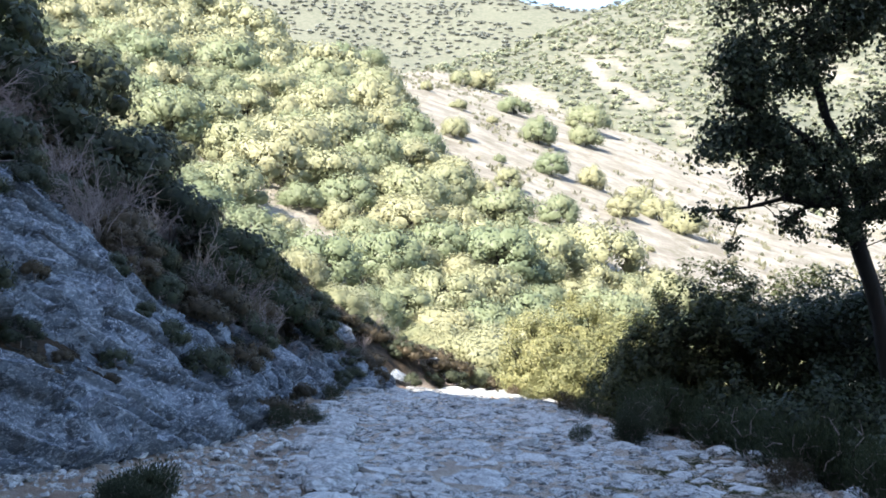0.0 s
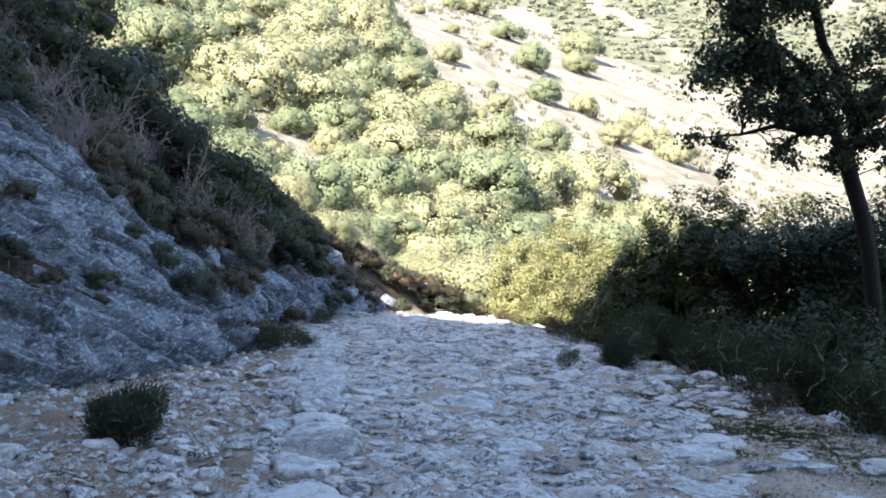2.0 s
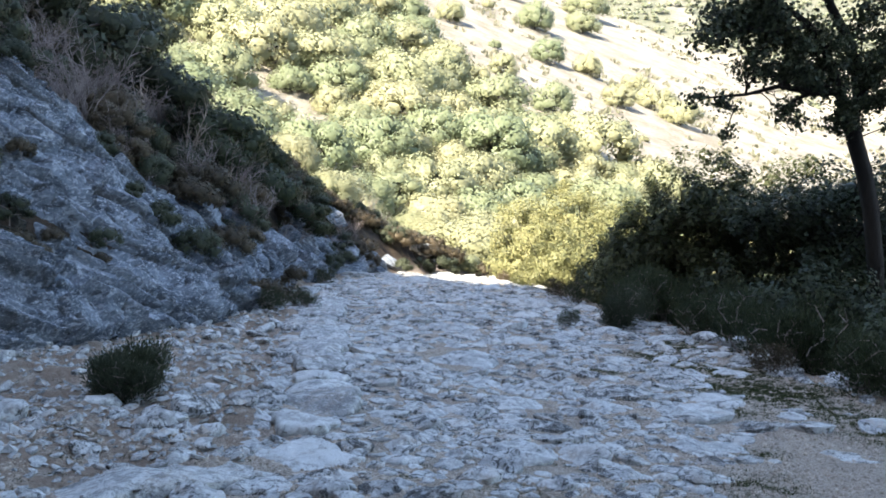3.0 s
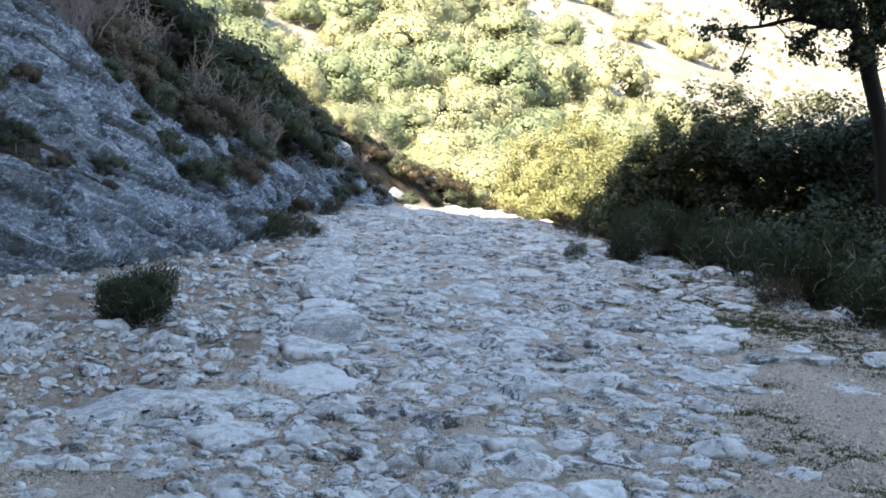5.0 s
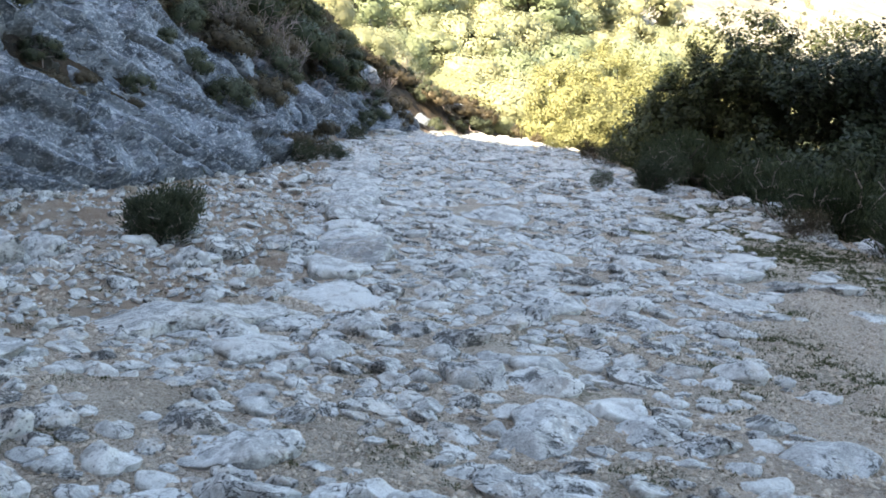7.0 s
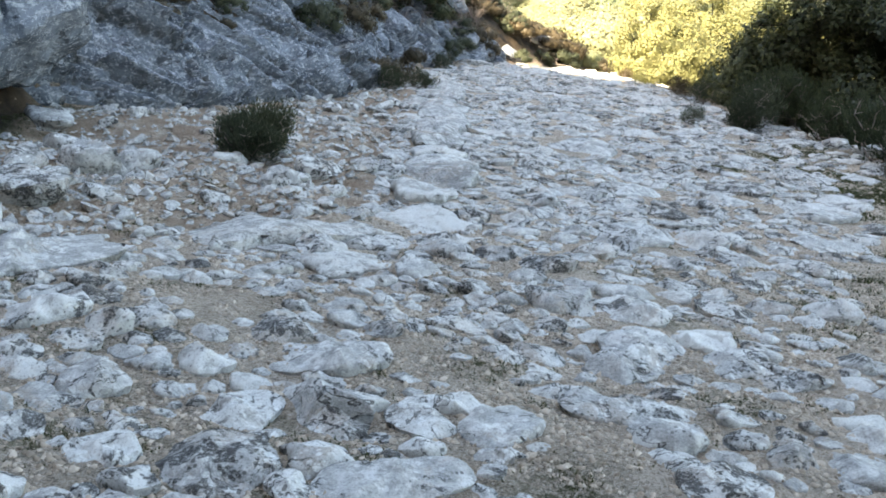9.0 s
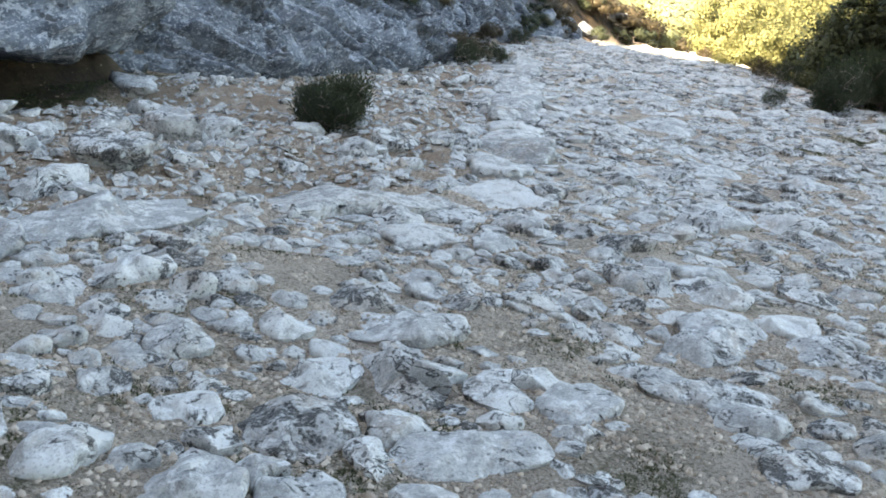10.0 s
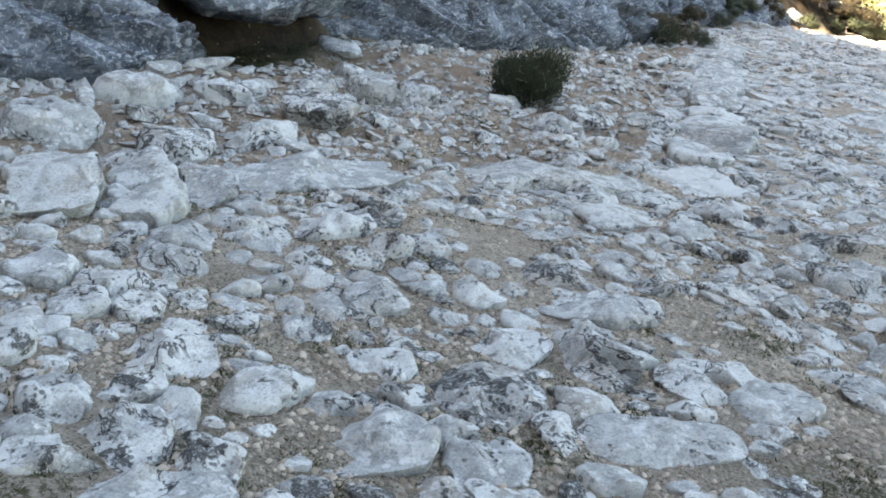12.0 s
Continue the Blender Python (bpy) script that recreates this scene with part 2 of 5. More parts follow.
def ground_material():
    m = Mat("dry_stony_soil", 0.95)
    tan = m.mix(m.step(m.noise(2.1, 7, 0.7), 0.35, 0.65), (0.35, 0.29, 0.235), (0.55, 0.475, 0.40))
    tan = m.mix(m.math("MULTIPLY", m.step(m.noise(0.9, 5, 0.6), 0.45, 0.62), 0.5), tan, (0.36, 0.27, 0.215))
    tan = m.mix(m.math("MULTIPLY", m.step(m.noise(95, 5, 0.8), 0.51, 0.55), 0.75), tan, (0.60, 0.54, 0.47))
    tan = m.mix(m.math("MULTIPLY", m.step(m.noise(70, 7, 0.82), 0.53, 0.57), 0.75), tan, (0.085, 0.068, 0.052))
    tan = m.mix(m.math("MULTIPLY", m.attr("verge"), m.step(m.noise(4, 6, 0.7), 0.32, 0.55)), tan, m.mix(m.noise(38, 7, 0.8), (0.12, 0.08, 0.055), (0.36, 0.25, 0.175)))
    tan = m.mix(m.math("MULTIPLY", m.attr("gravel"), m.step(m.noise(30, 8, 0.8), 0.38, 0.6)), tan, (0.47, 0.40, 0.34))
    moss = m.math("MULTIPLY", m.attr("moss"), m.step(m.noise(24, 8, 0.82), 0.47, 0.55))
    tan = m.mix(moss, tan, m.mix(m.noise(60, 4), (0.035, 0.04, 0.018), (0.105, 0.11, 0.055)))
    # Leaf-litter brown, darkened further to carry the bank's shade.
    litter_shade = m.mix(m.step(m.noise(3, 8, 0.75), 0.36, 0.64), (0.02, 0.016, 0.012), (0.075, 0.054, 0.038))
    pale = m.mix(m.step(m.noise(0.35, 8, 0.72), 0.35, 0.65), (0.16, 0.145, 0.12), (0.29, 0.272, 0.238))
    pale = m.mix(m.math("MULTIPLY", m.step(m.noise(1.1, 8, 0.8), 0.50, 0.58), 0.5), pale, (0.11, 0.105, 0.07))
    # Far-hill scrub tone, paled and evened to stand for distance haze.
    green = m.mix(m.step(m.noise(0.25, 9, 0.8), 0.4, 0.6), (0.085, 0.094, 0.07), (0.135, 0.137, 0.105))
    col = m.mix(m.attr("litter_shade"), tan, litter_shade)
    col = m.mix(m.attr("pale"), col, pale)
    scrub = m.math("MULTIPLY", m.attr("scrub"), m.step(m.noise(0.09, 9, 0.82), 0.30, 0.42))
    col = m.mix(scrub, col, green)
    n1 = m.bump(m.noise(7, 7, 0.7), 0.7, 0.06)
    n2 = m.bump(m.noise(85, 6, 0.8), 1.0, 0.02, n1)
    return m.done(col, n2)


def leaf_material(name, dark, light, through=0.35, each=0.6):
    m = Mat(name, 0.5)
    pick = m.math("ADD", m.math("MULTIPLY", m.each(), each), m.math("MULTIPLY", m.island(), 1 - each))
    pick = m.math("ADD", pick, m.math("MULTIPLY", m.math("SUBTRACT", m.noise(0.9, 3), 0.5), 0.5))
    col = m.mix(m.step(pick, 0.05, 0.95), dark, light)
    m.put(col, m.b.inputs["Base Color"])
    tr = m.t.nodes.new("ShaderNodeBsdfTranslucent")
    m.put(m.mix(0.5, col, light), tr.inputs["Color"])
    mx = m.t.nodes.new("ShaderNodeMixShader")
    mx.inputs[0].default_value = through
    out = m.t.nodes["Material Output"]
    m.t.links.new(m.b.outputs[0], mx.inputs[1])
    m.t.links.new(tr.outputs[0], mx.inputs[2])
    m.t.links.new(mx.outputs[0], out.inputs["Surface"])
    return m.m


def bark_material(name, a, b):
    m = Mat(name, 0.9)
    s = m.squash(1, 1, 0.25)
    col = m.mix(m.noise(14, 6, 0.7, 0.5, at=s), a, b)
    return m.done(col, m.bump(m.noise(22, 6, 0.7, 0.5, at=s), 0.8, 0.02))


STONE = stone_material("lichened_limestone", True)
SLAB = stone_material("flat_limestone", True, 0.45, 0.7, 0.88, 0.35)
STONE_FAR = stone_material("worn_limestone", False, 0.85, 0.6, 0.95, 0.4)
RUBBLE = stone_material("dusty_limestone", False, 0.5, 0.4, 0.9, 0.65)
ROCK = rock_material("bank_rock", True)
BOULDER = rock_material("boulder_rock", False)
SOIL = ground_material()
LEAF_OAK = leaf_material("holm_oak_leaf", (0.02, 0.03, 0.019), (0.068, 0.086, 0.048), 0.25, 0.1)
# Bush leaf twice: darkened in its colour for shade, then paler for sun.
LEAF_BUSH = leaf_material("shaded_bush_leaf", (0.019, 0.028, 0.014), (0.06, 0.075, 0.037), 0.25, 0.2)
LEAF_BUSH_LIT = leaf_material("lit_bush_leaf", (0.028, 0.038, 0.017), (0.085, 0.097, 0.042), 0.3, 0.2)
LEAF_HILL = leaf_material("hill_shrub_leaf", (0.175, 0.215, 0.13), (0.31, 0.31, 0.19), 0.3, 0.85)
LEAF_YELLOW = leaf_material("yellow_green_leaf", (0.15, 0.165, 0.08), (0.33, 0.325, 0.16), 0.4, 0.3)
LEAF_DRY = leaf_material("dry_shrub_leaf", (0.045, 0.038, 0.025), (0.12, 0.095, 0.06), 0.2, 0.5)
LEAF_DARK = leaf_material("grey_green_sprig", (0.03, 0.038, 0.024), (0.085, 0.10, 0.062), 0.25, 0.4)
GRASS = leaf_material("short_grass", (0.022, 0.03, 0.011), (0.075, 0.088, 0.032), 0.3, 0.1)
LEAF_DRYGRASS = leaf_material("dry_grass", (0.15, 0.155, 0.105), (0.25, 0.24, 0.175), 0.3, 0.1)
# Far leaves are paled and greyed so their colour stands for haze.
LEAF_FAR = leaf_material("hazed_scrub_leaf", (0.19, 0.22, 0.15), (0.28, 0.29, 0.20), 0.2, 0.1)
LEAF_WOODS = leaf_material("hazed_wood_leaf", (0.15, 0.165, 0.15), (0.21, 0.22, 0.20), 0.15, 0.1)
BARK = bark_material("dark_bark", (0.009, 0.008, 0.007), (0.032, 0.029, 0.026))
TWIG = bark_material("bare_twig", (0.19, 0.16, 0.158), (0.40, 0.345, 0.33))
DEADWOOD = bark_material("bleached_wood", (0.22, 0.18, 0.15), (0.42, 0.36, 0.31))


# ---- ground: one sheet to the horizon ----
def axis(lo, hi, a, b, step, grow):
    up, s, v = [], step, b
    while v < hi:
        up.append(v)
        s *= grow
        v += s
    down, s, v = [], step, a
    while v > lo:
        s *= grow
        v -= s
        down.append(v)
    return np.array(down[::-1] + list(np.arange(a, b, step)) + up)


gx, gy = axis(-1600, 1600, -4.4, 3.6, 0.06, 1.05), axis(-500, 2600, 0.9, 8, 0.06, 1.035)
GX, GY = np.meshgrid(gx, gy)
GZ = height(GX, GY)
me = mk_mesh("ground", np.stack([GX, GY, GZ], -1).reshape(-1, 3), grid_faces(len(gx), len(gy)))


def zone(name, values):
    a = me.attributes.new(name, "FLOAT", "POINT")
    a.data.foreach_set("value", np.asarray(values, np.float32).ravel())


# The second term darkens the soil under the overhanging boulder, for its shade.
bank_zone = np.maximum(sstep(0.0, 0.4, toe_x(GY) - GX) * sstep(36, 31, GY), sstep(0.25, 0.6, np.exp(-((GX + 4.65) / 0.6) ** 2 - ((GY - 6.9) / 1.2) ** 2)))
zone("litter_shade", np.maximum(bank_zone, sstep(0.3, 2.0, GX - edge_x(GY)) * sstep(30, 24, GY)))
zone("pale", sstep(30, 36, GY))
bare_patch = lambda x, y: sstep(0.35, 0.75, fbm(x + 0.3 * y, 0.5 * y, 15, 3, 95)) * sstep(430, 400, y)
zone("scrub", sstep(140, 190, GY) * (1 - 0.9 * bare_patch(GX, GY)))
# mossy and grassy spots: plan x, y, radius
MOSSY = [(-1.52, 1.95, 0.13), (-1.69, 2.03, 0.12), (-1.49, 2.42, 0.10), (-1.23, 2.48, 0.12), (-0.95, 2.18, 0.10), (-0.85, 2.14, 0.13), (-0.69, 2.19, 0.10), (-1.36, 1.6, 0.12), (-1.04, 1.68, 0.13),
         (-0.87, 2.62, 0.12), (-1.45, 3.24, 0.11), (-1.72, 3.1, 0.10), (-2.79, 2.78, 0.15), (-2.62, 2.86, 0.13), (-2.48, 3.11, 0.11), (-1.62, 1.29, 0.15), (-0.59, 2.41, 0.10), (-0.55, 2.6, 0.10)]
MOSSY += [(-2.25, 3.55, 0.12), (-1.9, 2.4, 0.12), (-2.2, 2.3, 0.12), (-0.2, 3.4, 0.12), (0.1, 2.5, 0.12), (0.51, 5.15, 0.15), (0.56, 4.39, 0.12), (1.25, 5.36, 0.15), (0.7, 3.3, 0.12), (-0.4, 4.3, 0.12), (-0.7, 4.9, 0.15), (-4.3, 6.3, 0.3), (-4.3, 6.6, 0.3), (-4.35, 6.95, 0.3), (-4.3, 7.4, 0.25), (-4.2, 8.0, 0.25), (-4.15, 6.1, 0.2)]
GRASSY = [(2.67, 9.89, 0.36), (2.9, 9.2, 0.42), (3.1, 8.7, 0.42), (3.3, 8.25, 0.4), (3.45, 7.6, 0.36), (3.5, 7.0, 0.3), (2.5, 10.6, 0.3), (2.75, 8.5, 0.34), (3.5, 8.9, 0.3), (3.2, 9.9, 0.3), (1.38, 4.96, 0.13), (1.48, 4.78, 0.12), (1.46, 4.52, 0.09), (1.25, 4.35, 0.10),
          (1.55, 5.15, 0.1), (1.97, 5.57, 0.18), (1.84, 4.89, 0.12), (2.02, 5.13, 0.14), (1.98, 4.76, 0.12), (2.2, 4.9, 0.14), (2.05, 4.25, 0.12), (1.7, 9.26, 0.15), (2.5, 7.6, 0.15), (2.2, 6.4, 0.14), (3.0, 11.4, 0.3)]
moss_here = 0 * GX
for x, y, w in MOSSY + GRASSY:
    moss_here = np.maximum(moss_here, np.exp(-(((GX - x) ** 2 + (GY - y) ** 2) / (2.0 * w * w))))
joints = sstep(-0.15, 0.45, fbm(GX, GY, 0.35, 3, 75)) * sstep(-0.2, 0.1, GX - kerb_x(GY)) * sstep(1.6, 0.8, GX - 0.25 * GY) * sstep(8, 4.5, GY)
zone("gravel", 0.8 * sstep(-0.6, 0.4, GX - 1.1 - 0.25 * (GY - 3.9)) * sstep(0.3, -0.3, GX - edge_x(GY)) * sstep(9.5, 6.5, GY))
zone("verge", 0.75 * np.maximum(sstep(0.1, -0.3, GX - kerb_x(GY)) * sstep(24, 20, GY), sstep(-0.9, -0.2, GX - edge_x(GY)) * sstep(6, 8, GY) * sstep(24, 20, GY)))
zone("moss", np.maximum(moss_here, (0.12 + 0.35 * sstep(3.6, 2.2, GY) * sstep(0.6, -0.4, GX)) * joints))
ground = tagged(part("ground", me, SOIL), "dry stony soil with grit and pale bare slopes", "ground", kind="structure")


# ---- kinds of things: rocks ----
def noise3(d, scale, seed):
    """Noise over directions or places in space."""
    x, y, z = d[..., 0] * scale, d[..., 1] * scale, d[..., 2] * scale
    return (vnoise(x + 3.1, y + z * 0.5, seed) + vnoise(y - 1.7, z + x * 0.5, seed + 1) + vnoise(z + 5.3, x + y * 0.5, seed + 2)) / 1.8


def lump(name, seed, rx, ry, rz, n=16, rows=9, rough=0.2, facets=11, cut=-0.6):
    """A closed, broken and weathered rock round the origin."""
    r = np.random.default_rng(seed)
    th = np.linspace(0, 2 * np.pi, n, endpoint=False)
    ph = np.linspace(-np.pi / 2, np.pi / 2, rows)
    T, Pp = np.meshgrid(th, ph)
    d = np.stack([np.cos(T) * np.cos(Pp), np.sin(T) * np.cos(Pp), np.sin(Pp)], -1)
    planes = r.normal(size=(facets, 3))
    planes = np.concatenate([planes / np.linalg.norm(planes, axis=1)[:, None], [[0, 0, 1]]])
    dist = np.append(r.uniform(0.55, 0.95, facets), r.uniform(0.5, 0.8))
    c = np.maximum(d @ planes.T, 0.02)
    rad = np.minimum((((dist / c) ** -12).sum(-1)) ** (-1 / 12), 1.25)
    rad = rad * (1 + rough * (0.6 * noise3(d, 2.0, seed) + 0.4 * noise3(d, 4.5, seed + 5) + 0.22 * noise3(d, 10.0, seed + 9)))
    v = d * rad[..., None]
    v[..., 2] = np.maximum(v[..., 2], cut)
    me = mk_mesh(name, v.reshape(-1, 3) * (rx, ry, rz), grid_faces(n, rows, True))
    me.set_sharp_from_angle(angle=radians(32))
    return me


def stone_top(cx, cy, radius, high, seed, rough=1.0, flat=3.0, bury=0.25, lean=0.22, rings=(1.0, 0.96, 0.86, 0.68, 0.46, 0.22)):
    """Points and quads of one set stone, partly buried: radius gives its outline in plan, high its rise over its rim."""
    n = len(radius)
    r = np.random.default_rng(seed)
    th = np.linspace(0, 2 * np.pi, n, endpoint=False)
    rho = np.array((1.0,) + rings)[:, None] * np.ones(n)
    rho[2:] *= 1 + 0.03 * r.normal(size=(len(rings) - 1, n))
    x, y = cx + np.cos(th) * radius * rho, cy + np.sin(th) * radius * rho
    mean = radius.mean()
    u, w = (x - cx) / mean, (y - cy) / mean
    z = high * (0.32 + 0.68 * np.maximum(1 - np.minimum(rho, 1) ** flat, 0) ** 0.45)
    # broken faces
    for _ in range(4):
        a, steep = r.uniform(0, 2 * np.pi), r.uniform(0.25, 1.0)
        z = np.minimum(z, np.maximum(high * (r.uniform(0.75, 1.25) - steep * (np.cos(a) * u + np.sin(a) * w)), 0.25 * z))
    # a chipped side, a step lower
    a, at = r.uniform(0, 2 * np.pi), r.uniform(0.1, 0.7)
    z = z * (1 - r.uniform(0, 0.55) * sstep(at, at + 0.12, np.cos(a) * u + np.sin(a) * w + 0.25 * vnoise(u * 2, w * 2, seed % 97)))
    knobs = rough * np.minimum(z / max(high, 1e-4) + 0.25, 1)
    z = z + knobs * (min(0.02, 0.13 * mean) * vnoise(u * 1.9 + seed, w * 1.9, 77) + min(0.008, 0.06 * mean) * fbm(x + seed, y, 0.045, 2, 78))
    tilt = r.uniform(-lean, lean, 2)
    z = z + (x - cx) * tilt[0] + (y - cy) * tilt[1] - bury * high
    z[0] = np.minimum(z[0], 0) - 0.06
    x[0], y[0] = cx + 0.84 * (x[0] - cx), cy + 0.84 * (y[0] - cy)
    p = np.stack([x, y, z + float(height(cx, cy))], -1)
    top = np.repeat(p[-1].mean(0)[None, None], n, 1)
    return np.concatenate([p, top]).reshape(-1, 3), grid_faces(n, len(rings) + 2, True)


def outline(n, half_w, half_l, turn, seed, power=2.6):
    """Radii of an uneven, rounded outline of that half width and half length."""
    th = np.linspace(0, 2 * np.pi, n, endpoint=False) - radians(turn)
    r = (np.abs(np.cos(th) / half_w) ** power + np.abs(np.sin(th) / half_l) ** power) ** (-1 / power)
    a = np.linspace(0, 2 * np.pi, n, endpoint=False)
    wob = sum(np.sin(k * a + seed * 1.7 * k) / k for k in (2, 3, 5, 7))
    return r * (1 + 0.09 * wob + 0.08 * vnoise(a * 3.0 + seed, a * 0 + seed, 62))


# ---- kinds of things: plants ----
def leaves(centres, dirs, size, r, wide=0.45, blade=False):
    """A folded four-cornered leaf at each centre: it faces along dirs, or, for a blade, points along them, with scatter."""
    n = len(centres)
    d = dirs / (np.linalg.norm(dirs, axis=1)[:, None] + 1e-9) + r.normal(scale=0.36, size=(n, 3))
    d /= np.linalg.norm(d, axis=1)[:, None] + 1e-9
    side = np.cross(d, r.normal(size=(n, 3)))
    side /= np.linalg.norm(side, axis=1)[:, None] + 1e-9
    up = np.cross(side, d)
    if not blade:
        d, up = up, d
    s = (size * r.uniform(0.6, 1.35, n))[:, None]
    start = centres if blade else centres - d * s * 0.5
    mid = start + d * s * 0.5
    v = np.stack([start, mid + side * s * wide + up * s * 0.12, start + d * s, mid - side * s * wide + up * s * 0.12], 1)
    return v.reshape(-1, 3), np.arange(4 * n).reshape(n, 4)


def tubes(segs, sides=5):
    """Tapered prisms along segments (start, end, radius at both)."""
    p0, p1 = np.array([s[0] for s in segs], float), np.array([s[1] for s in segs], float)
    r0, r1 = np.array([s[2] for s in segs], float), np.array([s[3] for s in segs], float)
    d = p1 - p0
    d /= np.linalg.norm(d, axis=1)[:, None] + 1e-9
    ref = np.where(np.abs(d[:, 2:3]) > 0.9, [[1.0, 0, 0]], [[0, 0, 1.0]])
    a = np.cross(d, ref)
    a /= np.linalg.norm(a, axis=1)[:, None] + 1e-9
    b = np.cross(d, a)
    th = np.linspace(0, 2 * np.pi, sides, endpoint=False)
    ring = a[:, None] * np.cos(th)[None, :, None] + b[:, None] * np.sin(th)[None, :, None]
    v = np.concatenate([p0[:, None] + ring * r0[:, None, None], p1[:, None] + ring * r1[:, None, None]], 1)
    base = grid_faces(sides, 2, True)
    f = (base[None] + (np.arange(len(segs)) * 2 * sides)[:, None, None]).reshape(-1, 4)
    return v.reshape(-1, 3), f


def grow(trunks, tips, r, step=0.3, thin=0.006, thick=1.0, power=0.42):
    """Joins each tip to the nearest wood grown so far; gives the segments, thicker where they carry more."""
    pos, par = [], []
    for line in trunks:
        last = -1 if line[0] is None else int(np.argmin(np.linalg.norm(np.array(pos) - line[0], axis=1)))
        for p in (line if line[0] is not None else line[1:]):
            pos.append(np.array(p, float))
            par.append(last)
            last = len(pos) - 1
    stem = np.array(pos)
    order = np.argsort([np.min(np.linalg.norm(stem - t, axis=1)) for t in tips])
    load = []
    for k in order:
        t = np.asarray(tips[k], float)
        q = np.array(pos)
        cost = np.linalg.norm(q - t, axis=1) + 0.6 * np.maximum(q[:, 2] - t[2] + 0.05, 0)
        j = int(np.argmin(cost))
        gap = np.linalg.norm(t - q[j])
        m = max(1, int(gap / step))
        last, a = j, q[j]
        for i in range(1, m + 1):
            f = i / m
            p = a + (t - a) * f + r.normal(scale=0.06 * gap * (1 - f) + 1e-6, size=3) + np.array([0, 0, 0.10 * gap * f * (1 - f)])
            pos.append(p)
            par.append(last)
            last = len(pos) - 1
        load.append(last)
    w = np.zeros(len(pos))
    w[load] = 1
    for i in range(len(pos) - 1, -1, -1):
        if par[i] >= 0:
            w[par[i]] += w[i]
    rad = thin * thick * np.maximum(w, 1) ** power
    return [(pos[par[i]], pos[i], min(rad[par[i]], 1.5 * rad[i]), rad[i]) for i in range(len(pos)) if par[i] >= 0]


def crown_points(blobs, n, r, shell=0.45, even=1.0):
    """Points in a heap of ellipsoids (x, y, z, rx, ry, rz), more of them near the outside."""
    vol = np.array([b[3] * b[4] * b[5] for b in blobs]) ** even
    pick = r.choice(len(blobs), n, p=vol / vol.sum())
    d = r.normal(size=(n, 3))
    d /= np.linalg.norm(d, axis=1)[:, None]
    rad = r.uniform(0, 1, n) ** shell
    b = np.array(blobs)[pick]
    return b[:, :3] + d * rad[:, None] * b[:, 3:6]


def leafy(tips, centre, per, spread, size, r, squash=1.0):
    """Leaves in tufts round the tips."""
    c = np.repeat(tips, per, 0)
    o = r.normal(scale=spread, size=c.shape) * (1, 1, squash)
    out = c + o - np.asarray(centre)
    dirs = o / (np.linalg.norm(o, axis=1)[:, None] + 1e-9) + 0.5 * out / (np.linalg.norm(out, axis=1)[:, None] + 1e-9) + (0, 0, 0.25)
    return leaves(c + o, dirs, size, r)


SOFT = {}


def crown_mesh(name, centre, tips, per, spread, size, r, blobs=()):
    """Three-cornered leaves in tufts, shaded softly as the round of the tuft and of the whole crown."""
    c = np.repeat(tips, per, 0)
    o = r.normal(size=c.shape)
    o /= np.linalg.norm(o, axis=1)[:, None]
    p = c + o * (spread * r.uniform(0.5, 1.25, (len(c), 1)))
    whole = p - np.asarray(centre)
    whole /= np.linalg.norm(whole, axis=1)[:, None] + 1e-9
    heart = np.concatenate([BALL * 0.40 * np.array(b[3:6]) + np.array(b[:3]) for b in blobs]) if len(blobs) else None
    return leaf_shell(name, p, 0.75 * o + 0.8 * whole + (0, 0, 0.25), size, r, heart, np.tile(BALL, (len(blobs), 1)) if len(blobs) else None)


def ball():
    """The corners of the twenty triangles of a unit ball."""
    g = (1 + 5 ** 0.5) / 2
    pts = np.array([(a, b * g, 0) for a in (-1, 1) for b in (-1, 1)] + [(0, a, b * g) for a in (-1, 1) for b in (-1, 1)] + [(b * g, 0, a) for a in (-1, 1) for b in (-1, 1)], float)
    tris = [t for t in itertools.combinations(range(12), 3) if all(np.linalg.norm(pts[i] - pts[j]) < 2.1 for i, j in itertools.combinations(t, 2))]
    tris = [t if np.dot(np.cross(pts[t[1]] - pts[t[0]], pts[t[2]] - pts[t[0]]), pts[t[0]]) > 0 else t[::-1] for t in tris]
    return (pts / np.linalg.norm(pts[0]))[np.array(tris).ravel()]


BALL = ball()


def leaf_shell(name, p, out, size, r, inner=None, inner_out=None):
    """Three-cornered leaves at p that lie roughly across out, shaded softly along it, over the close inner foliage."""
    out = out / (np.linalg.norm(out, axis=1)[:, None] + 1e-9)
    face = out + r.normal(scale=0.32, size=p.shape)
    face /= np.linalg.norm(face, axis=1)[:, None]
    a = np.cross(face, r.normal(size=p.shape))
    a /= np.linalg.norm(a, axis=1)[:, None] + 1e-9
    b = np.cross(face, a)
    s = (size * r.uniform(0.6, 1.4, len(p)))[:, None]
    v = np.stack([p + a * s * 0.6, p - a * s * 0.4 + b * s * 0.42, p - a * s * 0.4 - b * s * 0.42], 1).reshape(-1, 3)
    soft = out + r.normal(scale=0.12, size=p.shape)
    soft = np.repeat(soft / np.linalg.norm(soft, axis=1)[:, None], 3, 0)
    if inner is not None:
        v, soft = np.concatenate([v, inner]), np.concatenate([soft, inner_out])
    me = mk_mesh(name, v, np.arange(len(v)).reshape(-1, 3), True)
    me.normals_split_custom_set_from_vertices(soft.tolist())
    SOFT[me.name] = soft
    return me


